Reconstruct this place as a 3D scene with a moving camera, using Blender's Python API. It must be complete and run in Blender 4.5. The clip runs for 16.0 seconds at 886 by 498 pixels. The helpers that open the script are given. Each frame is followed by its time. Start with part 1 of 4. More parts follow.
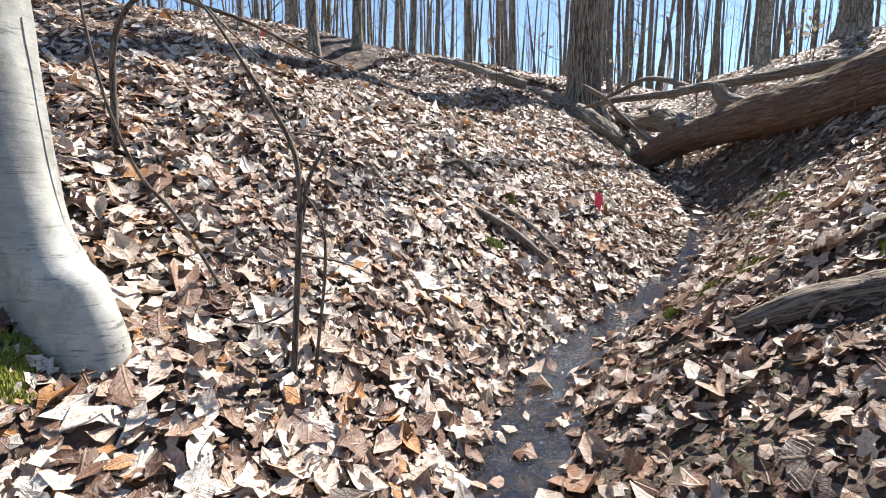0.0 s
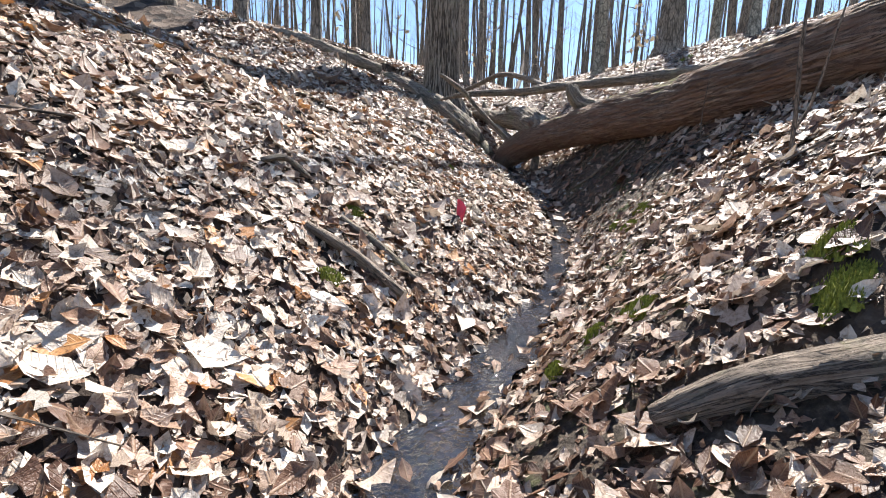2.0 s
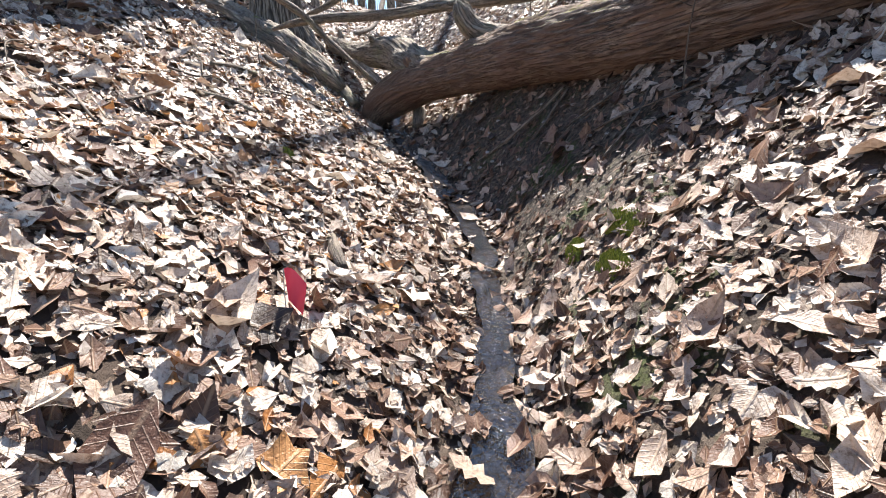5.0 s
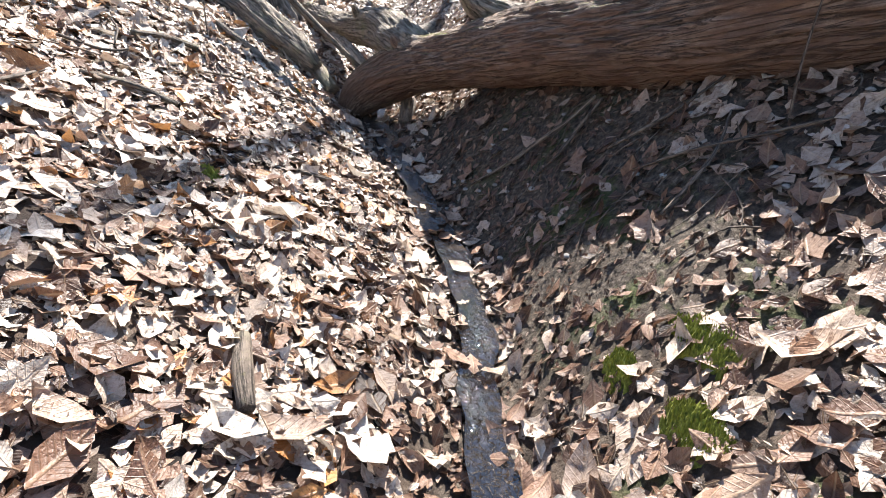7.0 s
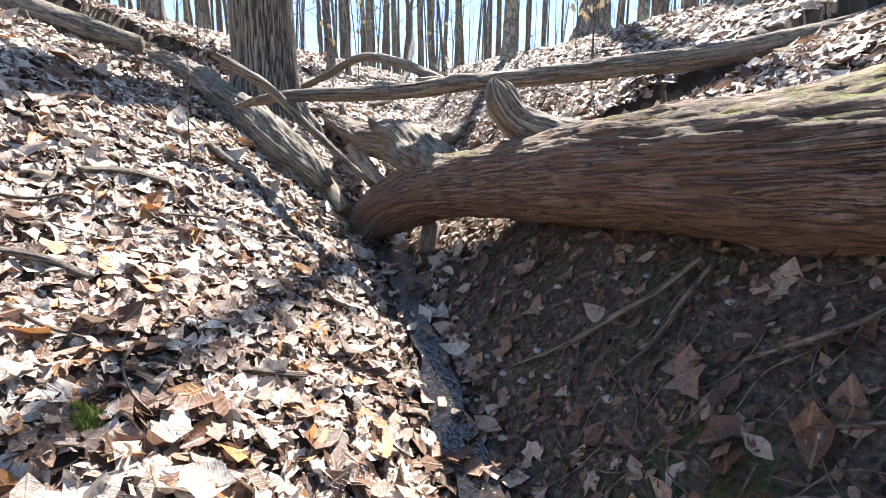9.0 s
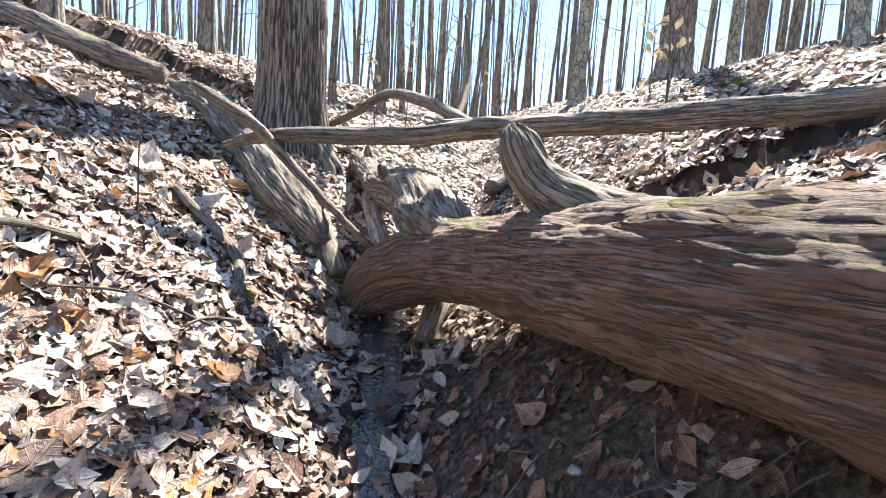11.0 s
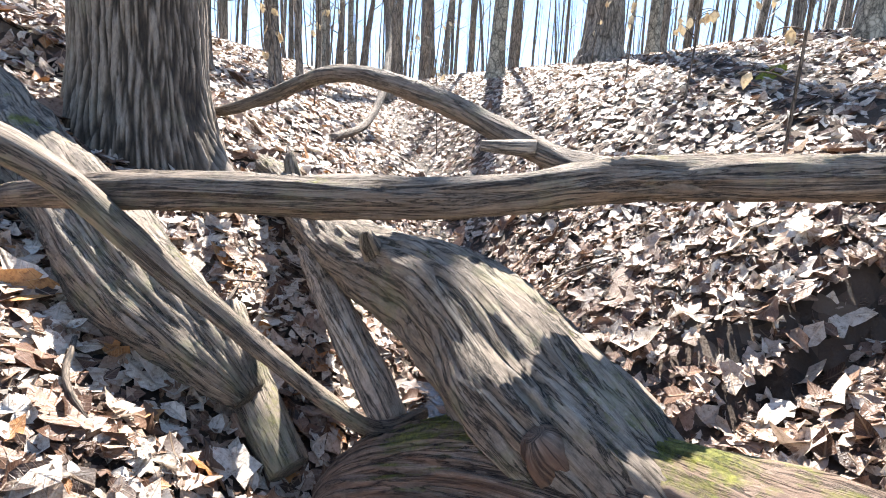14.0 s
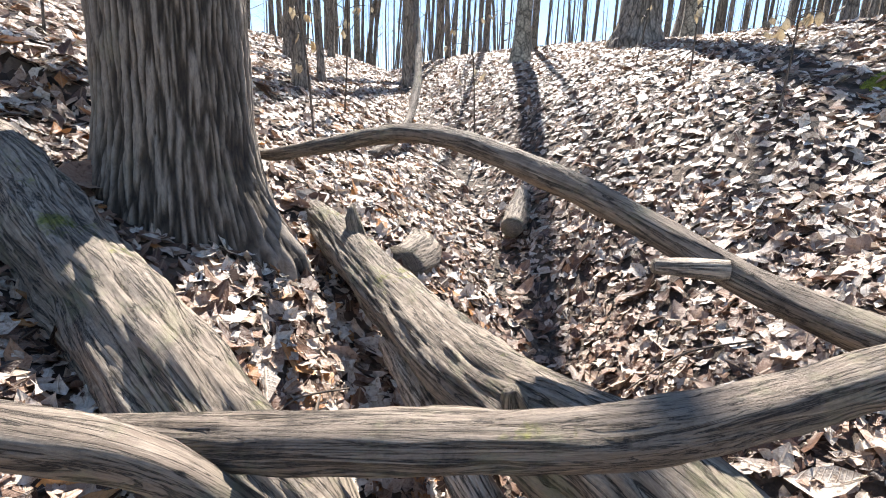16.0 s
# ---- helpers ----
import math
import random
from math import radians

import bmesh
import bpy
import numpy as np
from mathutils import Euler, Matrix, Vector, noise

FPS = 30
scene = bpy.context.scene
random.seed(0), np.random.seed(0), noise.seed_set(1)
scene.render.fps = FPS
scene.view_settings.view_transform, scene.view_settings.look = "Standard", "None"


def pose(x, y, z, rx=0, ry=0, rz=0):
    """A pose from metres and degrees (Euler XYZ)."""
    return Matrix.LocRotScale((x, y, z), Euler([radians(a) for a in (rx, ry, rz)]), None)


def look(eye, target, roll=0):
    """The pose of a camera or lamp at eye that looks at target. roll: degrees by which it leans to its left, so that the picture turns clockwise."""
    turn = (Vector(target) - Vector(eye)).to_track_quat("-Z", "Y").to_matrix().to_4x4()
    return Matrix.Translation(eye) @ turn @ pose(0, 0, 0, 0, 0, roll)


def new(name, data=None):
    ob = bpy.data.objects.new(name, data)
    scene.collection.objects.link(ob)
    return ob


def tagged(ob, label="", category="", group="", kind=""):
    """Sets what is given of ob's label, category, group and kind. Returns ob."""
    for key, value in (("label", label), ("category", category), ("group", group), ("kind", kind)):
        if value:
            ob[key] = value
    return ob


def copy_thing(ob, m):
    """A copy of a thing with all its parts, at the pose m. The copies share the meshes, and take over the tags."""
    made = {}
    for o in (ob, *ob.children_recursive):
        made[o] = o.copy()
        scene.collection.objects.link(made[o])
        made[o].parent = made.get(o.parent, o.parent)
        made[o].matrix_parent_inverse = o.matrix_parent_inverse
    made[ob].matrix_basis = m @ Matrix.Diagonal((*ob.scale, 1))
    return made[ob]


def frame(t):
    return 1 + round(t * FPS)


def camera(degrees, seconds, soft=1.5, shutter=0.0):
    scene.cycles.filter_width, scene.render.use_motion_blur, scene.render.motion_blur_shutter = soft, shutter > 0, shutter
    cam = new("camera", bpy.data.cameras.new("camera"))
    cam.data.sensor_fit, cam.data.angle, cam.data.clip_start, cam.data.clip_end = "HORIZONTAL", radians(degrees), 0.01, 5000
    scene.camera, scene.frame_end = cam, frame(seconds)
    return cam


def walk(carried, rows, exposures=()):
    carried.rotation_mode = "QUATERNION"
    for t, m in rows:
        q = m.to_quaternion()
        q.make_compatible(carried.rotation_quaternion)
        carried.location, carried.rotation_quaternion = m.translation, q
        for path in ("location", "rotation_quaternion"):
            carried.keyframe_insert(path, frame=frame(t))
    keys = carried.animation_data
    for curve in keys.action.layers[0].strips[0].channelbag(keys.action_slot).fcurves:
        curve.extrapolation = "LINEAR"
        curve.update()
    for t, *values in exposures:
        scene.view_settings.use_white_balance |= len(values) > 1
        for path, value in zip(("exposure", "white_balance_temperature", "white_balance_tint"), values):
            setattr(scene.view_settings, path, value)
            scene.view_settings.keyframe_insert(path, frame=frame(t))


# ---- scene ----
cam = camera(86.3, 16.0, soft=1.0)
METRES, EYE, TILT, LEAN, TURN = 10.0, 1.5, -8.0, 0.0, 0.0
ROWS = [
    (0.0, 0.0, 0.0, 0.0, 0.0, 0.0, 0.0),
    (0.5, 0.0068, 0.014, 0.0103, -4.71, 1.0, -1.03),
    (1.0, 0.0088, 0.0489, 0.0096, -9.74, 0.14, -1.59),
    (1.5, 0.0171, 0.0674, 0.023, -13.36, -1.33, -0.62),
    (2.0, 0.024, 0.0889, 0.0254, -16.73, -1.54, 0.49),
    (2.5, 0.0387, 0.1427, 0.0356, -21.85, -2.22, 1.59),
    (3.0, 0.0411, 0.1667, 0.0594, -26.38, -4.44, 2.83),
    (3.5, 0.05, 0.1877, 0.0657, -28.31, -6.05, 4.75),
    (4.0, 0.0704, 0.2184, 0.0738, -28.79, -7.68, 6.28),
    (6.5, 0.1664, 0.3556, 0.1123, -32.76, -13.27, 4.09),
    (7.0, 0.1752, 0.3693, 0.1212, -31.46, -13.41, 2.84),
    (7.5, 0.1873, 0.3924, 0.1351, -30.74, -11.03, 2.34),
    (8.0, 0.2024, 0.4224, 0.1502, -29.76, -8.11, 3.01),
    (8.5, 0.2132, 0.4349, 0.1574, -29.27, -5.51, 3.69),
    (9.0, 0.2364, 0.4591, 0.1632, -27.42, -3.5, 3.53),
    (9.5, 0.2585, 0.4762, 0.1754, -24.06, -1.21, 2.09),
    (12.0, 0.3269, 0.6033, 0.204, -19.59, 1.39, -1.07),
    (12.5, 0.3259, 0.6525, 0.2153, -21.89, 1.06, -0.62),
    (13.0, 0.3229, 0.6734, 0.226, -26.11, -0.43, 0.25),
    (13.5, 0.3141, 0.7119, 0.2322, -30.3, -0.94, -0.27),
    (14.0, 0.3141, 0.7297, 0.2673, -34.2, -2.86, 0.85),
    (14.5, 0.3094, 0.7476, 0.2824, -35.83, -3.21, 1.17),
    (15.0, 0.3035, 0.7743, 0.2827, -34.98, -4.79, 2.52),
    (15.5, 0.2992, 0.7756, 0.3114, -33.99, -6.59, 3.03),
    (16.0, 0.3016, 0.7952, 0.3226, -33.57, -6.13, 1.94),
]
walk(cam, [(t, pose(0, 0, EYE, TILT, LEAN, TURN) @ pose(METRES * x, METRES * y, METRES * z, 90 + pitch, roll, yaw)) for t, x, y, z, yaw, pitch, roll in ROWS], [(0, 1.27), (4, 1.5), (7, 1.72), (9.5, 1.92), (12.5, 2.1), (14, 2.05), (16, 1.68)])


# ---- the lie of the land: a stream in a gully with a bank on each side ----
STREAM = np.array([(-1.6, -6, -1.2), (-0.9, -2, -.45), (-.2, .3, .02), (.25, 1.7, .27), (.8, 2.75, .46), (1.65, 3.6, .62),
                   (2.5, 4.7, .85), (3.15, 5.8, 1.05), (3.35, 6.5, 1.2), (3.65, 7.7, 1.5), (3.98, 8.9, 1.75), (4.5, 9.6, 1.97),
                   (5.3, 10.5, 2.26), (6.0, 11.9, 2.72), (7.0, 14, 3.35), (9, 19, 4.7), (12, 26, 6.2), (16, 34, 7.0),
                   (24, 50, 7.3), (60, 130, 7.4)], float)


def smooth_line(pts, step):
    """Points along a Catmull-Rom curve through pts (any number of columns)."""
    p = np.vstack([2 * pts[0] - pts[1], pts, 2 * pts[-1] - pts[-2]])
    out = []
    for i in range(1, len(p) - 2):
        n = max(2, int(np.linalg.norm(p[i + 1, :3] - p[i, :3]) / step))
        t = np.linspace(0, 1, n, endpoint=False)[:, None]
        a, b, c, d = p[i - 1], p[i], p[i + 1], p[i + 2]
        out.append(.5 * (2 * b + (c - a) * t + (2 * a - 5 * b + 4 * c - d) * t ** 2 + (3 * b - a - 3 * c + d) * t ** 3))
    return np.vstack(out + [p[-2][None]])


LINE = smooth_line(STREAM, .35)
RUN = np.r_[0, np.cumsum(np.hypot(*np.diff(LINE[:, :2], axis=0).T))]
RUN -= np.interp(-2, LINE[:, 1], RUN)


def along(x, y):
    """Run along the stream, distance to its right (left: minus) and the bed's height at the nearest place."""
    x, y = np.asarray(x, float), np.asarray(y, float)
    best = np.full(x.shape, 1e9)
    s, d, z = np.zeros(x.shape), np.zeros(x.shape), np.zeros(x.shape)
    for a, b, ra, rb in zip(LINE[:-1], LINE[1:], RUN[:-1], RUN[1:]):
        vx, vy = b[0] - a[0], b[1] - a[1]
        t = np.clip(((x - a[0]) * vx + (y - a[1]) * vy) / (vx * vx + vy * vy), 0, 1)
        ex, ey = x - a[0] - t * vx, y - a[1] - t * vy
        r = np.hypot(ex, ey)
        m = r < best
        best = np.where(m, r, best)
        s = np.where(m, ra + t * (rb - ra), s)
        z = np.where(m, a[2] + t * (b[2] - a[2]), z)
        d = np.where(m, np.where(ex * vy - ey * vx > 0, r, -r), d)
    return s, d, z


def ripple(x, y):
    """Small unevenness of the ground, in metres."""
    f = np.sin
    return (.022 * f(2.1 * x + 1.3 * f(1.7 * y)) * f(2.6 * y + 1.1 * f(1.9 * x)) + .014 * f(5.3 * x + 2 * f(3.1 * y + 1)) * f(4.7 * y - x)
            + .008 * f(11 * x + 2 * f(7 * y)) * f(12 * y + 2 * f(6 * x)))


def ground_z(x, y):
    s, d, z = along(x, y)
    u = np.abs(d) - .14
    u = np.where(u > 0, np.sqrt(u * u + .0144) - .12, 0)
    left = np.interp(s, (-4, 2, 4, 5, 6, 7, 8, 9.5, 10.5, 12, 14, 20, 40), (.5, .5, .70, .93, .85, .76, .62, .54, .54, .76, .68, .4, .2))
    right = np.interp(s, (-4, 2, 5, 6, 7, 8, 9, 10, 11, 12, 13, 15, 18, 22, 40), (.5, .5, .68, 1.0, 1.05, 1.12, 1.45, 1.5, 1.0, .62, .75, 1.0, .85, .5, .2))
    m = np.where(d > 0, right, left)
    cap = np.where(d > 0, np.interp(s, (-4, 6, 9, 14, 25, 36, 60), (4.0, 3.4, 2.6, 3.0, 2.4, 1.0, .8)), np.interp(s, (-4, 8, 14, 25, 36, 60), (4.8, 4.8, 4.2, 2.4, 1.0, .8)))
    h = z + cap * (1 - np.exp(-m * u / cap)) - .05 * np.exp(-(d / .16) ** 2)
    return h + ripple(x, y) * np.clip(np.abs(d) / .3, .15, 1)


scene_world = bpy.data.worlds.new("world")
scene.world = scene_world
scene_world.use_nodes = True
SUN_AZ, SUN_EL = 40.0, 52.0  # degrees clockwise from +y, degrees up
sky = scene_world.node_tree.nodes.new("ShaderNodeTexSky")
sky.sky_type, sky.sun_disc = "NISHITA", False
sky.sun_elevation, sky.sun_rotation = radians(SUN_EL), radians(SUN_AZ)
sky.air_density, sky.dust_density, sky.ozone_density = 1.0, .1, 3.0
back = scene_world.node_tree.nodes["Background"]
back.inputs["Strength"].default_value = 0.085
scene_world.node_tree.links.new(sky.outputs[0], back.inputs["Color"])
sun_data = bpy.data.lights.new("sun", "SUN")
sun_data.energy, sun_data.angle, sun_data.color = 5.0, radians(.53), (1, .95, .89)
sun = new("sun", sun_data)
sun_way = Vector((math.sin(radians(SUN_AZ)) * math.cos(radians(SUN_EL)), math.cos(radians(SUN_AZ)) * math.cos(radians(SUN_EL)), math.sin(radians(SUN_EL))))
sun.matrix_world = look(sun_way * 60, (0, 0, 0))


# ---- materials ----
class Mat:
    """A small builder of node materials."""

    def __init__(self, name, rough=.8):
        self.m = bpy.data.materials.new(name)
        self.m.use_nodes = True
        self.t = self.m.node_tree
        self.p = self.t.nodes["Principled BSDF"]
        self.p.inputs["Roughness"].default_value = rough

    def put(self, kind, **values):
        n = self.t.nodes.new(kind)
        for k, v in values.items():
            n.inputs[k.replace("_", " ")].default_value = v
        return n

    def join(self, a, b):
        self.t.links.new(a, b)

    def coords(self, which, scale):
        c, m = self.put("ShaderNodeTexCoord"), self.put("ShaderNodeMapping")
        m.inputs["Scale"].default_value = scale
        self.join(c.outputs[which], m.inputs["Vector"])
        return m.outputs["Vector"]

    def noise(self, vec, scale, detail=4, rough=.6, distortion=0):
        n = self.put("ShaderNodeTexNoise", Scale=scale, Detail=detail, Roughness=rough, Distortion=distortion)
        self.join(vec, n.inputs["Vector"])
        return n.outputs["Fac"]

    def ramp(self, fac, stops):
        n = self.put("ShaderNodeValToRGB")
        e = n.color_ramp.elements
        while len(e) < len(stops):
            e.new(.5)
        for el, (at, col) in zip(e, stops):
            el.position, el.color = at, (*col, 1) if len(col) == 3 else col
        self.join(fac, n.inputs["Fac"])
        return n.outputs["Color"]

    def mix(self, fac, a, b, how="MIX"):
        n = self.t.nodes.new("ShaderNodeMix")
        n.data_type, n.blend_type = "RGBA", how
        for v, i in ((fac, 0), (a, 6), (b, 7)):
            if isinstance(v, (int, float)):
                n.inputs[i].default_value = v
            elif isinstance(v, tuple):
                n.inputs[i].default_value = (*v, 1)
            else:
                self.join(v, n.inputs[i])
        return n.outputs[2]

    def done(self, colour, height=None, bump=.3, dist=.01, rough=None):
        self.join(colour, self.p.inputs["Base Color"])
        if height is not None:
            b = self.put("ShaderNodeBump", Strength=bump, Distance=dist)
            self.join(height, b.inputs["Height"])
            self.join(b.outputs["Normal"], self.p.inputs["Normal"])
        if rough is not None:
            self.join(rough, self.p.inputs["Roughness"])
        return self.m


def g3(v):
    return (v, v, v)


def mat_ground():
    m = Mat("forest_floor", .9)
    v = m.coords("Object", (1, 1, 1))
    vor = m.put("ShaderNodeTexVoronoi", Scale=9.0, Randomness=1.0)
    m.join(v, vor.inputs["Vector"])
    warm = m.ramp(vor.outputs["Color"], [(.1, (.02, .013, .009)), (.4, (.055, .036, .025)), (.7, (.12, .08, .056)), (.95, (.24, .18, .135))])
    soil = m.ramp(m.noise(v, 30, 6, .7), [(.36, (.02, .015, .011)), (.46, (.075, .057, .042)), (.56, (.14, .108, .08)), (.66, (.27, .225, .175))])
    bare = m.put("ShaderNodeAttribute")
    bare.attribute_name = "bare"
    c = m.mix(bare.outputs["Fac"], warm, soil)
    patch = m.noise(v, 2.5, 5, .7)
    moss = m.put("ShaderNodeAttribute")
    moss.attribute_name = "moss"
    tuft = m.ramp(m.noise(v, 60, 4, .7), [(.3, (.02, .035, .008)), (.7, (.12, .15, .035))])
    c = m.mix(m.mix(1.0, moss.outputs["Fac"], m.ramp(patch, [(.52, g3(0)), (.60, g3(.8))]), "MULTIPLY"), c, tuft)
    h = m.mix(.5, m.noise(v, 45, 6, .75), vor.outputs["Distance"])
    return m.done(c, h, 1.0, .06)


def mat_leaf(name, stops):
    """Dry leaf: a midrib with side veins in leaf coordinates, blotches, crinkled relief, slightly see-through."""
    m = Mat(name, .42)
    a = m.put("ShaderNodeAttribute")
    a.attribute_name = "tone"
    base = m.ramp(a.outputs["Fac"], stops)
    v = m.coords("Object", (1, 1, 1))
    spot = m.ramp(m.noise(v, 42, 5, .75), [(.34, (.30, .22, .18)), (.46, (.8, .76, .72)), (.58, g3(1.0)), (.8, g3(1.12))])
    c = m.mix(.9, base, spot, "MULTIPLY")
    u = m.put("ShaderNodeUVMap")
    sep = m.put("ShaderNodeSeparateXYZ")
    m.join(u.outputs["UV"], sep.inputs[0])

    def calc(op, p, q):
        n = m.t.nodes.new("ShaderNodeMath")
        n.operation = op
        for i, w in enumerate((p, q)):
            if isinstance(w, (int, float)):
                n.inputs[i].default_value = w
            else:
                m.join(w, n.inputs[i])
        return n.outputs[0]
    across = calc("ABSOLUTE", sep.outputs["X"], 0)
    side = calc("FRACT", calc("MULTIPLY", calc("SUBTRACT", sep.outputs["Y"], calc("MULTIPLY", across, .8)), 9), 0)
    side = calc("ABSOLUTE", calc("SUBTRACT", side, .5), 0)
    rib = m.ramp(across, [(0, g3(1)), (.018, g3(.8)), (.035, g3(0))])
    veins = m.mix(1.0, rib, m.ramp(side, [(0, g3(.55)), (.10, g3(0))]), "LIGHTEN")
    c = m.mix(m.mix(1.0, veins, g3(.5), "MULTIPLY"), c, m.mix(.5, c, (.62, .45, .29)))
    tr = m.put("ShaderNodeBsdfTranslucent")
    m.join(c, tr.inputs["Color"])
    sh = m.put("ShaderNodeMixShader", Fac=.16)
    crinkle = m.mix(.5, m.noise(v, 26, 3, .6), m.noise(v, 110, 3, .6))
    m.done(c, m.mix(.25, crinkle, veins), .9, .012)
    m.join(m.p.outputs[0], sh.inputs[1])
    m.join(tr.outputs[0], sh.inputs[2])
    m.join(sh.outputs[0], m.t.nodes["Material Output"].inputs["Surface"])
    return m.m


def mat_bark(name, dark, light, across=26, lengthwise=3.0, bump=.9, dist=.02, moss=0.0, rough=.85, stain=None):
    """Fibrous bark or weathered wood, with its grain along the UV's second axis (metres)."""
    m = Mat(name, rough)
    v = m.coords("UV", (across, lengthwise, 1))
    fine = m.coords("UV", (across * 3.2, lengthwise * 3.6, 1))
    o = m.coords("Object", (1, 1, 1))
    def plates(vec, shake):
        wob = m.put("ShaderNodeTexNoise", Scale=.9, Detail=4, Roughness=.65)
        m.join(vec, wob.inputs["Vector"])
        add = m.t.nodes.new("ShaderNodeMix")
        add.data_type, add.blend_type = "RGBA", "LINEAR_LIGHT"
        add.inputs[0].default_value = shake
        m.join(vec, add.inputs[6])
        m.join(wob.outputs["Color"], add.inputs[7])
        vo = m.t.nodes.new("ShaderNodeTexVoronoi")
        vo.feature = "DISTANCE_TO_EDGE"
        vo.inputs["Scale"].default_value = 1.0
        m.join(add.outputs[2], vo.inputs["Vector"])
        return vo.outputs["Distance"]
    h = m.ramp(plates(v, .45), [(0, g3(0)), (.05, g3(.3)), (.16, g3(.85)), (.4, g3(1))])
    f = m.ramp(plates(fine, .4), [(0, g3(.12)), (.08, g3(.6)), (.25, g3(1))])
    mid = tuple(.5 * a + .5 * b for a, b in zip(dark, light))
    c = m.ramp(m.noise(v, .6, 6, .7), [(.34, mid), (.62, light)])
    # furrow dark put into the colour along plate edges, where the bump dips
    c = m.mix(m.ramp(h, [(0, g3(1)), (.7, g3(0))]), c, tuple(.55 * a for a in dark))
    c = m.mix(.7, c, f, "MULTIPLY")
    big = m.noise(o, 1.7, 5, .65)
    c = m.mix(1.0, c, m.ramp(big, [(.3, g3(.6)), (.55, g3(1)), (.75, g3(1.15))]), "MULTIPLY")
    if stain:
        c = m.mix(m.ramp(m.noise(o, 3.1, 5, .7), [(.5, g3(0)), (.66, g3(.5))]), c, stain)
    if moss:
        geo = m.put("ShaderNodeNewGeometry")
        sep = m.put("ShaderNodeSeparateXYZ")
        m.join(geo.outputs["Normal"], sep.inputs[0])
        up = m.ramp(sep.outputs["Z"], [(.45, g3(0)), (.85, g3(1))])
        spots = m.ramp(m.noise(o, 2.3, 6, .75), [(.62 - .25 * moss, g3(0)), (.72 - .25 * moss, g3(1))])
        green = m.ramp(m.noise(o, 70, 4, .7), [(.3, (.05, .06, .01)), (.7, (.26, .27, .04))])
        c = m.mix(m.mix(1.0, up, spots, "MULTIPLY"), c, green)
    return m.done(c, m.mix(.35, h, f), bump, dist)


def mat_wood(name, dark, mid, light, fibre=70, moss=0.0, under=None, stain=None):
    """Weathered barkless wood: long fibres and drying cracks along the UV's second axis (metres)."""
    m = Mat(name, .82)
    o = m.coords("Object", (1, 1, 1))
    bend = m.put("ShaderNodeTexNoise", Scale=2.2, Detail=3, Roughness=.5)
    m.join(o, bend.inputs["Vector"])

    def strands(across, lengthwise, detail, rough):
        return m.noise(m.coords("UV", (across, lengthwise, 1)), 1, detail, rough, .9)
    fine = strands(fibre * 2.6, 11, 7, .8)
    coarse = strands(fibre * .9, 4.5, 8, .8)
    crack = strands(fibre * .45, 1.8, 6, .7)
    c = m.ramp(coarse, [(.28, dark), (.5, mid), (.7, light)])
    c = m.mix(m.ramp(bend.outputs["Fac"], [(.40, g3(0)), (.62, g3(.65))]), c, mid)
    c = m.mix(.85, c, m.ramp(fine, [(.34, g3(.42)), (.48, g3(.95)), (.7, g3(1.2))]), "MULTIPLY")
    c = m.mix(.8, c, m.ramp(m.noise(o, 16, 7, .75), [(.34, g3(.45)), (.5, g3(1)), (.68, g3(1.15))]), "MULTIPLY")
    slit = m.ramp(crack, [(.465, g3(1)), (.49, g3(.1)), (.5, g3(.1)), (.525, g3(1))])
    c = m.mix(.88, c, slit, "MULTIPLY")
    geo = m.put("ShaderNodeNewGeometry")
    sep = m.put("ShaderNodeSeparateXYZ")
    m.join(geo.outputs["Normal"], sep.inputs[0])
    # darker red-brown in patches on faces turned sideways or down
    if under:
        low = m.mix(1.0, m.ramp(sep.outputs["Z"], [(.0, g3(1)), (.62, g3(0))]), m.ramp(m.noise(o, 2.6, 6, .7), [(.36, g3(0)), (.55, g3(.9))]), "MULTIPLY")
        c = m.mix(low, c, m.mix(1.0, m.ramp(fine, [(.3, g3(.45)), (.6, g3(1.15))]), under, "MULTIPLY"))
    if stain:
        c = m.mix(m.ramp(m.noise(o, 4.1, 6, .75), [(.52, g3(0)), (.66, g3(.55))]), c, stain)
    if moss:
        up = m.ramp(sep.outputs["Z"], [(.55, g3(0)), (.9, g3(1))])
        spots = m.ramp(m.noise(o, 2.3, 6, .75), [(.62 - .25 * moss, g3(0)), (.70 - .25 * moss, g3(1))])
        green = m.ramp(m.noise(o, 70, 4, .7), [(.3, (.05, .06, .01)), (.7, (.28, .27, .05))])
        c = m.mix(m.mix(1.0, up, spots, "MULTIPLY"), c, green)
    return m.done(c, m.mix(.5, m.mix(.5, fine, coarse), slit), 1.0, .022)


def mat_oak():
    """Furrowed bark: pale flaky ridges over dark clefts; the trunk's own relief also paints cleft shade into the
    colour.
    """
    m = Mat("oak_bark", .9)
    a = m.put("ShaderNodeAttribute")
    a.attribute_name = "ridge"
    fine = m.noise(m.coords("UV", (75, 16, 1)), 1, 6, .75, .4)
    o = m.coords("Object", (1, 1, 1))
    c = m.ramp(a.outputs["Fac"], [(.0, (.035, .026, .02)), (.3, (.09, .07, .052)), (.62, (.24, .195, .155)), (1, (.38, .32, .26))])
    c = m.mix(.85, c, m.ramp(fine, [(.32, g3(.4)), (.5, g3(.95)), (.7, g3(1.3))]), "MULTIPLY")
    c = m.mix(m.ramp(m.noise(o, 2.4, 5, .7), [(.55, g3(0)), (.75, g3(.35))]), c, (.24, .25, .16))
    return m.done(c, m.mix(.4, fine, a.outputs["Fac"]), 1.0, .02)


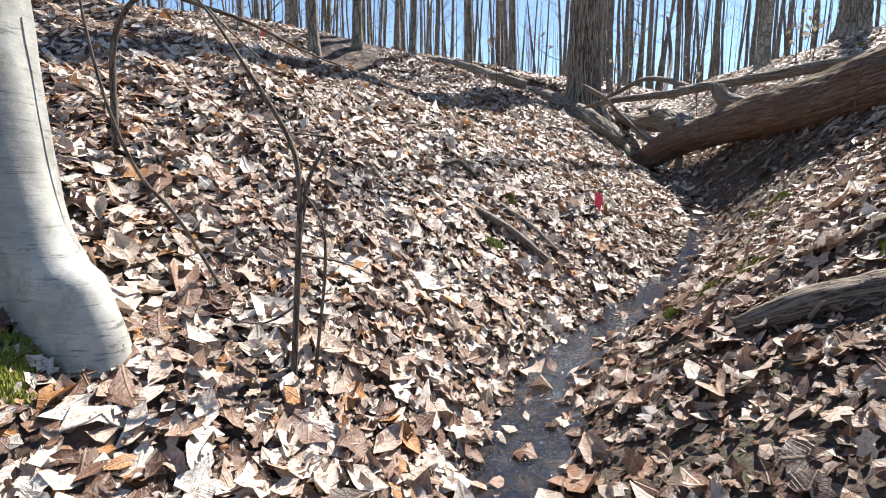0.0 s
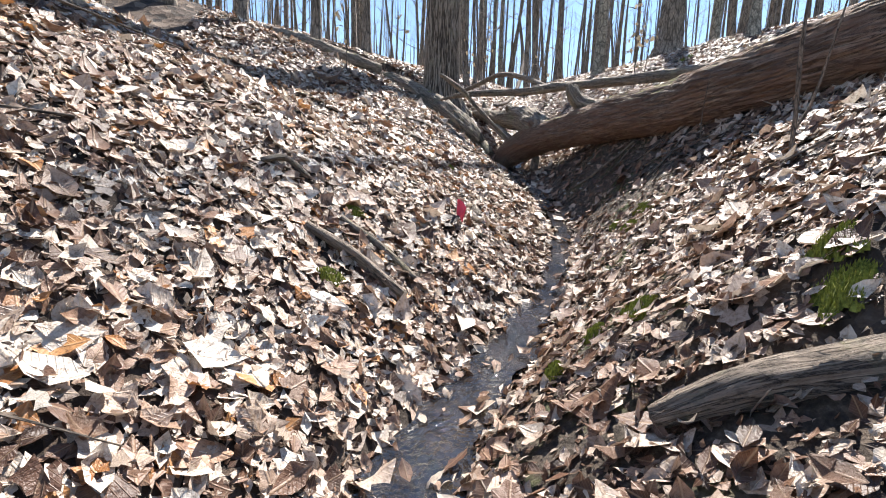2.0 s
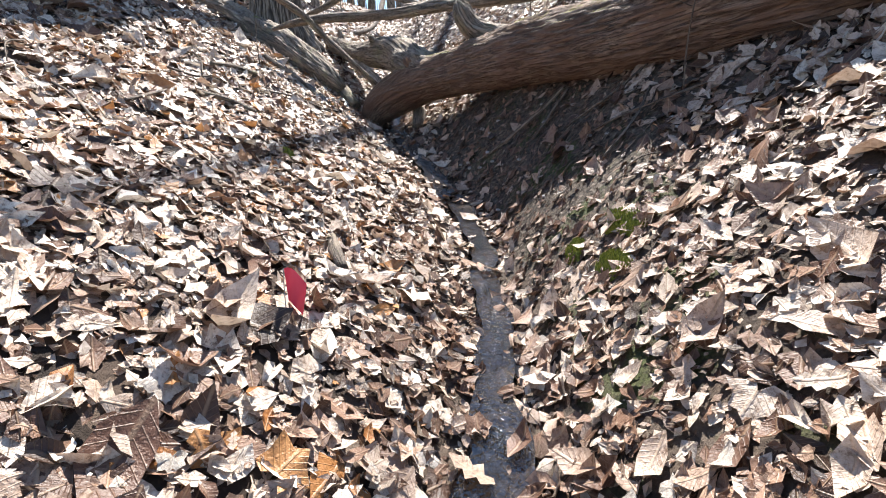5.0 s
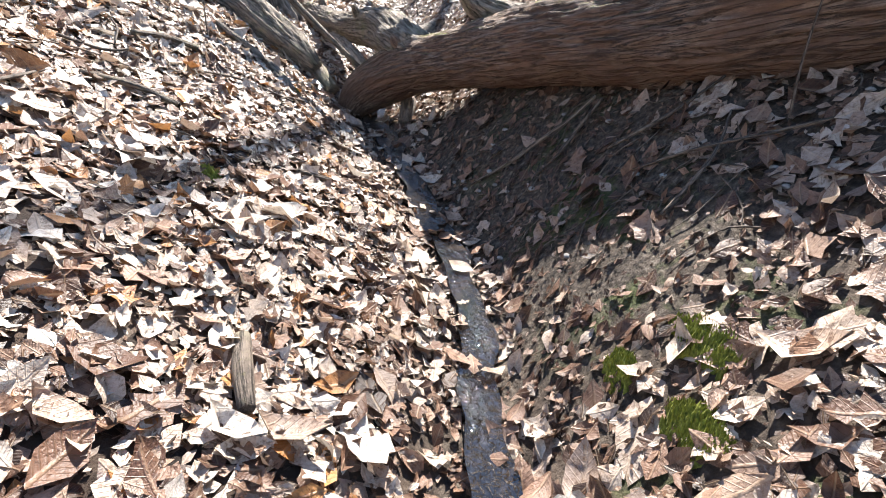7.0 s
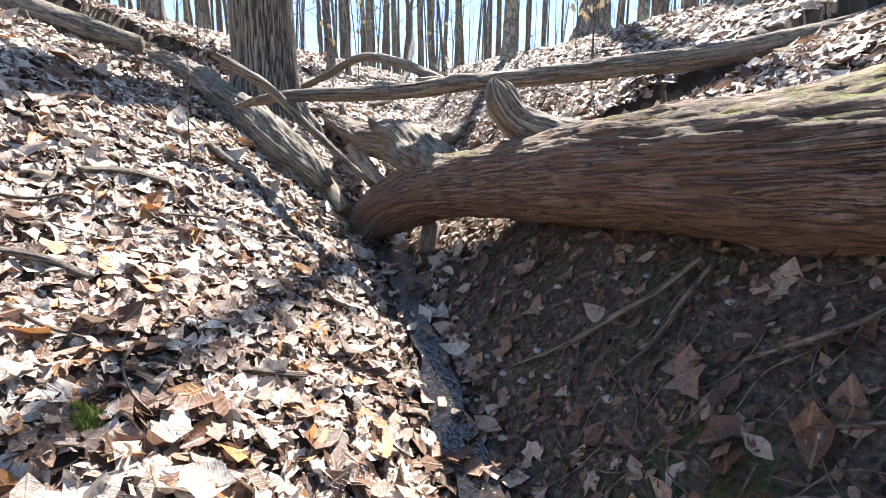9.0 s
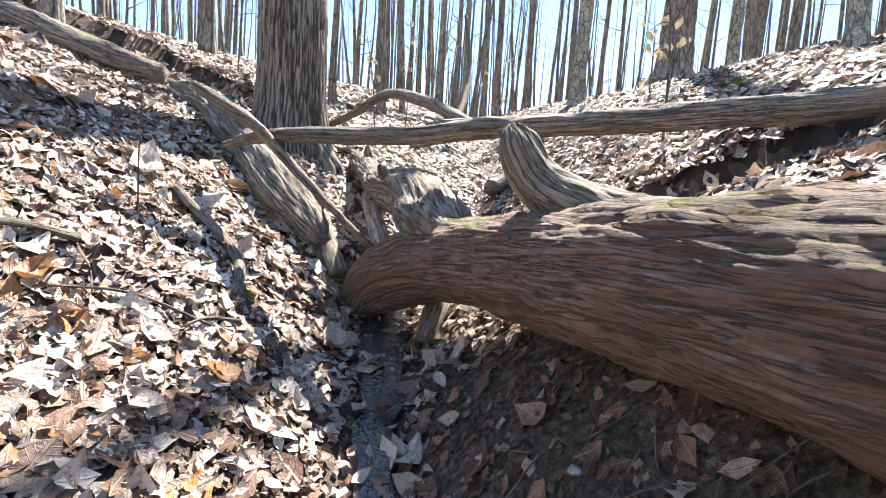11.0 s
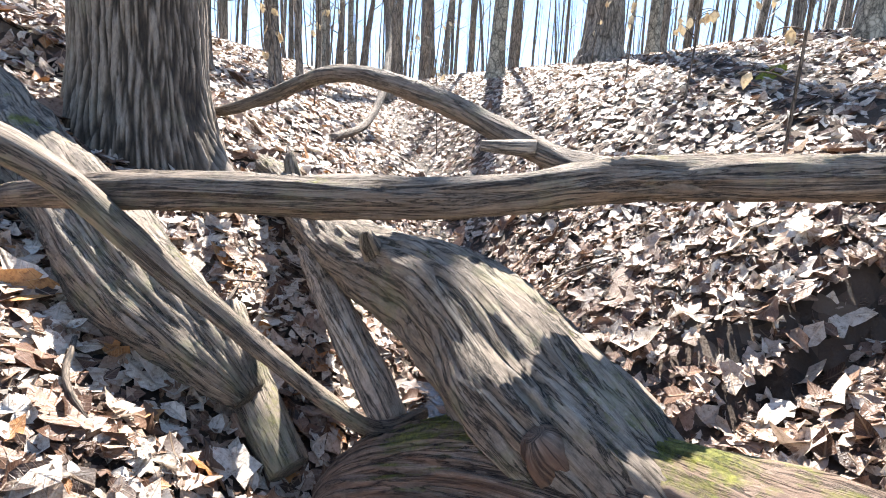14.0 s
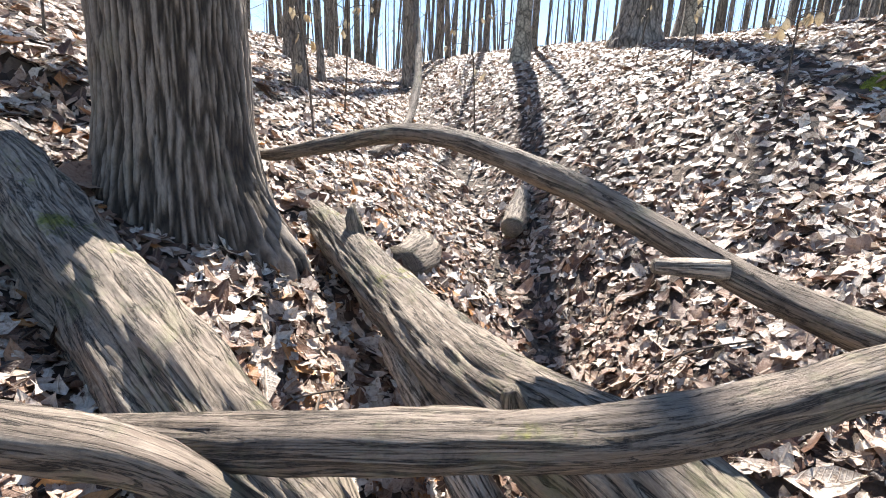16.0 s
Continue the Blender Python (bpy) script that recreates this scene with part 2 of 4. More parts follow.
def mat_beech():
    m = Mat("beech_bark", .7)
    o = m.coords("Object", (1, 1, 1))
    c = m.ramp(m.noise(o, 3, 6, .7), [(.3, (.20, .20, .18)), (.5, (.36, .36, .325)), (.7, (.55, .54, .49))])
    lines = m.noise(m.coords("Object", (5, 5, 60)), 1, 5, .75, .5)
    c = m.mix(.8, c, m.ramp(lines, [(.36, g3(.22)), (.42, g3(.9)), (.7, g3(1.1))]), "MULTIPLY")
    c = m.mix(m.ramp(m.noise(o, 7, 5, .7), [(.56, g3(0)), (.68, g3(.6))]), c, (.16, .19, .12))
    return m.done(c, m.mix(.5, lines, m.noise(o, 40, 4)), .4, .006)


def mat_water():
    m = Mat("stream_water", .03)
    v = m.coords("Object", (1, 1, 1))
    c = m.ramp(m.noise(v, 9, 5, .7), [(.35, (.006, .006, .005)), (.55, (.022, .017, .012)), (.72, (.07, .05, .034))])
    m.p.inputs["IOR"].default_value = 1.7
    m.p.inputs["Specular IOR Level"].default_value = 1.0
    h = m.mix(.55, m.noise(v, 9, 3, .5, 1.6), m.noise(v, 34, 2, .5, 1.0))
    return m.done(c, h, 1.0, .035)


def mat_plain(name, a, b, scale=20, rough=.7):
    m = Mat(name, rough)
    v = m.coords("Object", (1, 1, 1))
    n = m.noise(v, scale, 4)
    return m.done(m.ramp(n, [(.3, a), (.7, b)]), n, .3, .004)


M_GROUND, M_WATER, M_BEECH = mat_ground(), mat_water(), mat_beech()
M_LEAF = mat_leaf("leaf_litter", [(0, (.04, .022, .015)), (.18, (.15, .075, .046)), (.36, (.33, .20, .135)), (.55, (.54, .42, .335)), (.75, (.70, .60, .50)), (.955, (.82, .76, .68)), (.96, (.40, .17, .055)), (1, (.54, .27, .10))])
M_PALE = mat_leaf("beech_leaf_pale", [(0, (.62, .48, .27)), (1, (.80, .70, .48))])
M_OAK = mat_oak()
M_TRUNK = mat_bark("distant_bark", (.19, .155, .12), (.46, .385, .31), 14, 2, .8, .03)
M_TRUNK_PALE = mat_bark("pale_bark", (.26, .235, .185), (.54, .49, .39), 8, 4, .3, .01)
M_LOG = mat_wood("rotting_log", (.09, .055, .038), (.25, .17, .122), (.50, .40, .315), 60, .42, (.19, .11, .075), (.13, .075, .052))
M_LIMB = mat_wood("weathered_limb", (.11, .08, .06), (.29, .23, .175), (.55, .47, .375), 66, .16, None, (.25, .245, .13))
M_BRANCH = mat_wood("weathered_branch", (.11, .08, .06), (.27, .21, .16), (.52, .44, .35), 95, .10, None, (.30, .28, .17))
M_BARE = mat_wood("bare_pale_wood", (.28, .20, .14), (.52, .42, .33), (.74, .66, .56), 80)
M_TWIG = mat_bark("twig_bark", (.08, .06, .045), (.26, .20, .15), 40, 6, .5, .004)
M_MOSS = mat_plain("moss", (.06, .08, .01), (.30, .31, .05), 70, .95)
M_FLAG = mat_plain("pink_flag_plastic", (.85, .05, .10), (.9, .08, .14), 5, .45)
M_WIRE = mat_plain("flag_wire", (.25, .25, .25), (.35, .35, .35), 30, .4)
M_STONE = mat_plain("pebble", (.22, .20, .18), (.45, .43, .40), 25, .8)


# ---- mesh helpers ----
def mesh_ob(name, verts, faces, mat, parent=None, smooth=True, uv=None):
    me = bpy.data.meshes.new(name)
    me.from_pydata([tuple(v) for v in verts], [], faces)
    if uv is not None:
        layer = me.uv_layers.new(name="UVMap")
        idx = np.zeros(len(me.loops), int)
        me.loops.foreach_get("vertex_index", idx)
        layer.data.foreach_set("uv", np.asarray(uv, np.float32)[idx].ravel())
    me.materials.append(mat)
    if smooth:
        me.polygons.foreach_set("use_smooth", [True] * len(me.polygons))
    me.update()
    ob = new(name, me)
    ob.parent = parent
    return ob


def wave(a, b, seed):
    return noise.noise(Vector((a, b, seed * 7.31)))


def tube(path, segs=12, step=.1, rough=0.0, ridges=0, seed=0, ragged=0.0):
    """Verts, faces, uv of a limb through rows (x, y, z, radius). rough: knobbly share of the radius; ridges: furrows round it."""
    p = smooth_line(np.array(path, float), step)
    p[:, 3] = np.maximum(p[:, 3], .001)
    n = len(p)
    tan = np.gradient(p[:, :3], axis=0)
    tan /= np.linalg.norm(tan, axis=1)[:, None]
    side = np.cross(tan[0], (0, 0, 1.0) if abs(tan[0][2]) < .9 else (0, 1.0, 0))
    run = np.r_[0, np.cumsum(np.linalg.norm(np.diff(p[:, :3], axis=0), axis=1))]
    verts, uv, faces = [], [], []
    mean_r = float(p[:, 3].mean())
    for i in range(n):
        side = side - tan[i] * np.dot(side, tan[i])
        side /= np.linalg.norm(side)
        other = np.cross(tan[i], side)
        for j in range(segs + 1):
            a = 2 * math.pi * (j % segs) / segs
            k = 1.0
            if rough:
                k += rough * (wave(1.3 * math.cos(a) + run[i] * 2.2, 1.3 * math.sin(a) + run[i] * .4, seed) + .5 * wave(3 * math.cos(a) - run[i] * 5, 3 * math.sin(a), seed + 3))
            if ridges:
                w = noise.noise(Vector((ridges * math.cos(a) + seed + .6 * wave(run[i] * 3, a * .5, seed), ridges * math.sin(a), run[i] * 3.4))) + .35 * noise.noise(Vector((2.3 * ridges * math.cos(a), 2.3 * ridges * math.sin(a) + seed, run[i] * 9)))
                k += (.09 if ridges < 10 else .05) * (1 - 3.2 * abs(w))
            end = min(i, n - 1 - i)
            if ragged and end < 3:
                k *= 1 - ragged * random.random() * (3 - end) / 3
            r = p[i, 3] * k
            verts.append(p[i, :3] + r * (math.cos(a) * side + math.sin(a) * other))
            uv.append((2 * math.pi * mean_r * j / segs, run[i]))
        if i:
            b = i * (segs + 1)
            for j in range(segs):
                faces.append((b + j - segs - 1, b + j - segs, b + j + 1, b + j))
    for i, order in ((0, -1), (n - 1, 1)):
        c = len(verts)
        verts.append(p[i, :3] + tan[i] * order * p[i, 3] * .25)
        uv.append((0, run[i]))
        b = i * (segs + 1)
        for j in range(segs):
            q = (b + j, b + j + 1, c)
            faces.append(q if order > 0 else q[::-1])
    return verts, faces, uv


def merge(pieces):
    verts, faces, uv = [], [], []
    for v, f, u in pieces:
        k = len(verts)
        verts += list(v)
        uv += list(u)
        faces += [tuple(i + k for i in q) for q in f]
    return verts, faces, uv


def limb(name, path, mat, segs=12, step=.08, rough=.12, ridges=0, seed=0, parent=None, ragged=0.0):
    v, f, u = tube(path, segs, step, rough, ridges, seed, ragged)
    return mesh_ob(name, v, f, mat, parent, True, u)


def empty(name, x, y, z):
    ob = new(name)
    ob.location = (x, y, z)
    ob.empty_display_size = .1
    return ob


def under(ob, parent):
    """Make ob a part of parent where it stands."""
    ob.parent = parent
    ob.matrix_parent_inverse = Matrix.Translation(parent.location).inverted()
    return ob


def gz(x, y):
    return float(ground_z(np.array([x]), np.array([y]))[0])


# ---- ground ----
def spaced(lo, a, b, hi, fine):
    def out(gap):
        v, q = [], fine
        x = 0
        while x < gap:
            q *= 1.09
            x += q
            v.append(x)
        return np.array(v)
    return np.r_[(a - out(a - lo))[::-1], np.arange(a, b, fine), b + out(hi - b)]


def bare_share(s, d):
    """Where the bank is bare, dark soil."""
    k = np.clip((d - .12) / .15, 0, 1) * np.interp(s, (7.0, 8.4, 10.8, 11.8), (0, 1, 1, 0)) * np.interp(d, (1.0, 1.9), (1, .1))
    k2 = .8 * np.clip((d - .1) / .2, 0, 1) * np.interp(s, (2, 3.5, 7.5), (.4, 1, .4)) * np.interp(d, (.9, 1.6), (1, .3))
    bed = np.exp(-((d + .07 * np.sin(4.3 * s) + .04 * np.sin(9.7 * s)) / .21) ** 2) * np.interp(s, (6, 7, 8, 9, 10), (.98, .85, .95, .85, .9))
    return np.clip(np.maximum(np.maximum(k, k2), bed), 0, 1)


gx, gy = spaced(-90, -3, 7.5, 110, .09), spaced(-60, .2, 13.5, 160, .09)
X, Y = np.meshgrid(gx, gy)
Z = ground_z(X, Y)
nx, ny = len(gx), len(gy)
ii = (np.arange(ny - 1)[:, None] * nx + np.arange(nx - 1)[None]).ravel()
ground = mesh_ob("ground", np.stack([X, Y, Z], -1).reshape(-1, 3), np.stack([ii, ii + 1, ii + 1 + nx, ii + nx], -1).tolist(), M_GROUND)
tagged(ground, "steep gully floor of dark soil under brown leaf litter", "ground", kind="structure")
S_, D_, _ = along(X.ravel(), Y.ravel())
for key, val in (("bare", bare_share(S_, D_)), ("moss", np.clip((D_ - .2) / .3, 0, 1) * np.interp(D_, (.7, 1.3), (1, .0)) * np.interp(S_, (3, 5, 9, 11), (.4, 1, 1, 0)))):
    at = ground.data.attributes.new(key, "FLOAT", "POINT")
    at.data.foreach_set("value", val.astype(np.float32))


# ---- stream ----
def build_stream():
    q = LINE[(RUN > -1) & (RUN < 13.2)]
    r = RUN[(RUN > -1) & (RUN < 13.2)]
    rows = np.linspace(r[0], r[-1], 260)
    px, py, pz = (np.interp(rows, r, q[:, k]) for k in range(3))
    tx, ty = np.gradient(px), np.gradient(py)
    ln = np.hypot(tx, ty)
    half = np.interp(rows, (0, 3.5, 4.6, 5.8, 6.6, 7.2, 8.4, 9, 10, 13), (.24, .21, .18, .19, .14, .07, .10, .06, .09, .13))
    verts, faces = [], []
    for i in range(len(rows)):
        for j in range(9):
            o = (j / 4 - 1) * half[i] * (1.05 + .4 * math.sin(rows[i] * 5 + (1.5 if j > 4 else 0)) * math.sin(rows[i] * 2.3 + (2 if j > 4 else 0)) + .15 * math.sin(rows[i] * 17 + j))
            verts.append((px[i] + ty[i] / ln[i] * o, py[i] - tx[i] / ln[i] * o, pz[i] + .022 + .006 * math.sin(rows[i] * 9)))
            if i and j:
                b = i * 9 + j
                faces.append((b - 10, b - 9, b, b - 1))
    w = mesh_ob("water", verts, faces, M_WATER)
    tagged(w, "shallow trickling stream with glinting wet surface", "stream", kind="structure")


build_stream()


# ---- fallen timber across the gully ----
def build_fallen_log():
    base = empty("fallen_log", 4.35, 6.8, 2.1)
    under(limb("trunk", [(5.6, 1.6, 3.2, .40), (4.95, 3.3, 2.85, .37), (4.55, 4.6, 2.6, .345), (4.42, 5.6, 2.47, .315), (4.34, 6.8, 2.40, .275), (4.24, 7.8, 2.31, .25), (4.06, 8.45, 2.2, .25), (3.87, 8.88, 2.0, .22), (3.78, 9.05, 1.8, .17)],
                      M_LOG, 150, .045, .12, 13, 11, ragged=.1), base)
    under(limb("limb", [(4.16, 8.0, 2.28, .17), (4.14, 8.5, 2.45, .23), (4.16, 9.0, 2.62, .21), (4.08, 9.6, 2.69, .175), (4.12, 10.4, 2.78, .145), (4.1, 11.2, 2.98, .12), (4.06, 11.75, 3.12, .08)],
                      M_LIMB, 110, .035, .2, 10, 12), base)
    under(limb("broken_stub", [(4.8, 6.2, 2.42, .17), (4.58, 6.75, 2.5, .165), (4.39, 7.12, 2.6, .135), (4.27, 7.34, 2.72, .115), (4.2, 7.41, 2.84, .105), (4.17, 7.45, 2.94, .085), (4.15, 7.48, 3.0, .04)], M_LIMB, 80, .025, .45, 10, 13, ragged=.6), base)
    under(limb("knot", [(4.02, 8.28, 2.42, .06), (3.95, 8.3, 2.5, .06), (3.93, 8.31, 2.53, .03)], M_LOG, 16, .02, .4, 0, 15), base)
    under(limb("knot", [(4.0, 9.3, 2.75, .05), (3.94, 9.27, 2.84, .04), (3.92, 9.26, 2.88, .02)], M_LIMB, 16, .02, .4, 0, 16), base)
    under(limb("stub", [(4.16, 10.9, 2.95, .06), (4.13, 10.95, 3.12, .04), (4.14, 10.97, 3.2, .012)], M_LIMB, 12, .03, .3, 0, 14), base)
    tagged(base, "rotting reddish-brown fallen log with mossy top, across the gully", "log")


def build_left_log():
    base = empty("fallen_log", 3.0, 10, 2.8)
    under(limb("trunk", [(3.52, 9.4, 2.22, .08), (3.4, 9.55, 2.36, .14), (3.2, 9.8, 2.58, .18), (3.0, 10.2, 2.84, .19), (2.8, 10.65, 3.06, .19), (2.55, 11.2, 3.34, .18), (2.2, 11.65, 3.58, .14), (1.75, 11.85, 3.75, .06)], M_LIMB, 110, .035, .24, 10, 21, ragged=.4), base)
    tagged(base, "weathered grey-brown split log lying against the slope", "log")
    b = limb("fallen_log", [(1.95, 11.6, gz(1.95, 11.6) + .12, .12), (1.1, 11.8, gz(1.1, 11.8) + .12, .15), (.2, 12.3, gz(.2, 12.3) + .1, .15), (-1, 13.2, gz(-1, 13.2) + .1, .12)], M_LIMB, 20, .1, .2, 2, 22)
    tagged(b, "decaying grey log lying on the leafy slope", "log")


def build_bar():
    base = empty("fallen_branch", 4.4, 8.6, 3.1)
    under(limb("stem", [(2.75, 9.6, 2.95, .02), (3.0, 9.32, 3.0, .045), (3.3, 9.08, 3.03, .055), (3.72, 8.83, 3.04, .06), (4.1, 8.68, 3.07, .06), (4.45, 8.54, 3.13, .068), (4.85, 8.3, 3.17, .075), (5.5, 7.85, 3.24, .08), (6.2, 7.35, 3.33, .085), (7.2, 7.05, 3.57, .08), (8.4, 6.8, 3.95, .06)],
                      M_BRANCH, 32, .035, .2, 3, 31), base)
    under(limb("curved_branch", [(4.7, 8.4, 3.14, .05), (4.55, 8.5, 3.14, .055), (4.58, 8.95, 3.21, .05), (4.36, 9.5, 3.45, .05), (4.16, 10.2, 3.62, .045), (3.99, 11.0, 3.54, .042), (3.8, 11.5, 3.46, .036), (3.72, 11.9, 3.5, .02)],
                      M_BRANCH, 20, .04, .16, 3, 32), base)
    under(limb("stub", [(4.53, 9.0, 3.24, .035), (4.45, 9.08, 3.24, .03), (4.36, 9.14, 3.24, .022)], M_BARE, 10, .03, .2, 0, 33), base)
    tagged(base, "long weathered forked branch lying across the fallen logs", "branch")


def build_loose_wood():
    a = limb("broken_branch", [(2.6, 9.15, 3.3, .025), (2.8, 9.14, 3.19, .042), (3.02, 9.13, 3.05, .042), (3.27, 9.06, 2.78, .034), (3.66, 8.92, 2.39, .028), (3.85, 8.94, 2.24, .026), (4.05, 8.96, 2.24, .02)], M_BRANCH, 18, .03, .2, 3, 41)
    tagged(a, "knotty grey-brown dead branch leaning on the logs", "branch")
    b = limb("pale_log", [(4.02, 10.25, 2.62, .06), (4.0, 10.0, 2.58, .075), (3.95, 9.5, 2.42, .075), (3.94, 9.0, 2.2, .07)], M_BARE, 24, .04, .16, 3, 42, ragged=.3)
    tagged(b, "short pale barkless log lying below the limb", "log")
    c = limb("mossy_log", [(3.55, 9.95, 2.4, .07), (3.55, 9.5, 2.2, .085), (3.62, 9.2, 2.0, .07)], M_LIMB, 20, .04, .15, 3, 43)
    tagged(c, "short grey mossy piece of log in the gully", "log")
    d = limb("small_log", [(6.0, 11.6, 2.82, .1), (6.3, 11.85, 2.9, .12), (6.8, 12.3, 3.08, .1)], M_LIMB, 18, .06, .12, 2, 44)
    tagged(d, "short dark log half buried in leaves", "log")
    e = limb("small_log", [(4.55, 11.1, 2.72, .15), (4.85, 11.35, 2.72, .17), (5.0, 11.75, 2.72, .16)], M_LIMB, 18, .06, .1, 2, 45)
    tagged(e, "rounded mossy end of a buried log", "log")
    f = limb("broken_log", [(1.36, 2.12, .84, .045), (1.6, 1.98, .99, .07), (1.85, 1.8, 1.11, .08), (2.4, 1.45, 1.34, .085)], M_BRANCH, 28, .03, .12, 2, 46, ragged=.35)
    tagged(f, "broken grey log end resting on the bank", "log")
    g = limb("stick", [(.27, 3.9, gz(.27, 3.9) + .04, .026), (.55, 3.8, gz(.55, 3.8) + .05, .034), (.84, 3.66, gz(.84, 3.66) + .03, .03)], M_BRANCH, 14, .03, .15, 2, 47)
    tagged(g, "bark-stripped brown stick lying on the leaves", "stick")
    h = limb("stick", [(.5, 4.12, gz(.5, 4.12) + .03, .022), (.75, 3.98, gz(.75, 3.98) + .03, .026), (.95, 3.85, gz(.95, 3.85) + .02, .02)], M_BRANCH, 12, .03, .15, 2, 48)
    tagged(h, "bark-stripped brown stick lying on the leaves", "stick")
    k = limb("stick", [(2.5, 9.15, gz(2.5, 9.15) + .06, .03), (2.9, 8.75, gz(2.9, 8.75) + .05, .034), (2.95, 8.35, gz(2.95, 8.35) + .03, .028)], M_BRANCH, 12, .03, .15, 2, 49)
    tagged(k, "grey stick lying on the leafy slope", "stick")
    dry = limb("dead_limb", [(5.2, 13.0, gz(5.2, 13) + .05, .05), (5.9, 13.6, gz(5.9, 13.6) + .25, .05), (6.5, 14.3, 4.3, .06), (7.0, 15.2, 5.3, .055), (7.0, 15.6, 6.6, .04)], M_BRANCH, 10, .1, .2, 0, 50)
    tagged(dry, "crooked dead limb leaning up from the ground", "branch")


build_fallen_log()
build_left_log()
build_bar()
build_loose_wood()


# ---- trees ----
def trunk_path(h, r, lean=(0, 0), flare=1.6, crook=.0, seed=0):
    rows = []
    for k, z in enumerate((-.35, 0, .12, .35, .8, 1.8, .25 * h, .45 * h, .7 * h, h)):
        f = 1 + (flare - 1) * math.exp(-max(z, 0) / .28)
        t = max(0, z) / h
        rows.append((lean[0] * z + crook * wave(z * .3, 0, seed), lean[1] * z + crook * wave(z * .3, 5, seed), z, r * f * (1 - .72 * t)))
    return rows


def branches(h, r, start, count, seed, spread=.32, lean=(0, 0)):
    rng = random.Random(seed)
    out = []
    for k in range(count):
        z = h * (start + (1 - start) * rng.random() ** .8)
        a = rng.random() * 6.283
        ln = h * spread * (1.15 - z / h) * (.5 + rng.random())
        up = .3 + .7 * rng.random()
        br = max(.008, r * .2 * (1.1 - z / h) * (.5 + rng.random()))
        p = [np.array((lean[0] * z, lean[1] * z, z))]
        for q in range(3):
            p.append(p[-1] + np.array((math.cos(a), math.sin(a), up + .25 * q)) * ln / 3 + np.array([rng.uniform(-1, 1) for _ in range(3)]) * ln * .06)
        rows = [(*v, br * (1 - .3 * i)) for i, v in enumerate(p)]
        out.append(tube(rows, 4, ln / 3))
        for q in (1, 2, 2, 3):
            b = a + rng.uniform(-1, 1)
            e = p[q] + np.array((math.cos(b), math.sin(b), .6 + rng.random())) * ln * .35
            out.append(tube([(*p[q], br * .45), (*((p[q] + e) / 2 + (0, 0, .05)), br * .3), (*e, .004)], 3, ln))
    return merge(out)


def make_tree(name, h, r, mat, seed, lean=(0, 0), flare=1.5, start=.35, count=9, segs=10, step=.5, ridges=0, rough=.06, crook=.1):
    """A tree at the origin: its trunk and its bare branches."""
    base = empty(name, 0, 0, 0)
    limb("trunk", trunk_path(h, r, lean, flare, crook, seed), mat, segs, step, rough, ridges, seed, base)
    v, f, u = branches(h, r, start, count, seed, lean=lean)
    tagged(mesh_ob("branches", v, f, mat, base, True, u), kind="stuff")
    return base


def build_oak():
    base = empty("oak_tree", 3.3, 11.5, gz(3.3, 11.5) - .05)
    low = [(.0, 0, -.9, .66), (0, 0, -.5, .6), (0, 0, -.1, .52), (0, 0, .2, .44), (0, 0, .6, .395), (0, 0, 1.2, .38), (0, 0, 2.2, .37), (.01, 0, 3.4, .355)]
    v, f, u = tube(low, 300, .03, .04, 0, 61)
    shaped, ridge = [], []
    for q in v:
        a = math.atan2(q[1], q[0])
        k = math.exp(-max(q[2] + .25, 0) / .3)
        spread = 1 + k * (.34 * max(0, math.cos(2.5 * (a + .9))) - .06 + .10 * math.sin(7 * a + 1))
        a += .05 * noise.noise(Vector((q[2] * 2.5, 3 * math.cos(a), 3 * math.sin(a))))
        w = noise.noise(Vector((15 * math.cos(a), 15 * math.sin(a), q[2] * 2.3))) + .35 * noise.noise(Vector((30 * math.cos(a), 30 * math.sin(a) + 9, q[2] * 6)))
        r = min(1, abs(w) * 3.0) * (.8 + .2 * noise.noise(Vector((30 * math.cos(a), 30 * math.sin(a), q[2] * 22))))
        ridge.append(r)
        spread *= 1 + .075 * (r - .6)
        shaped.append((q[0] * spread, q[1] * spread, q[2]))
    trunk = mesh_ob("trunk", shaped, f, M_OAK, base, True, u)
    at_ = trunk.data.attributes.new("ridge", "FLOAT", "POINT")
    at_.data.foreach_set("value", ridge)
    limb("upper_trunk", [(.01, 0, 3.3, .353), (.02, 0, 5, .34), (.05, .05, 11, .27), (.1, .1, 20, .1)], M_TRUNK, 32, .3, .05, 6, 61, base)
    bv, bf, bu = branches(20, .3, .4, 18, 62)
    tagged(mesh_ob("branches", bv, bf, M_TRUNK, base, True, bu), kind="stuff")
    tagged(base, "large oak with deeply furrowed grey-brown bark beside the logs", "tree")


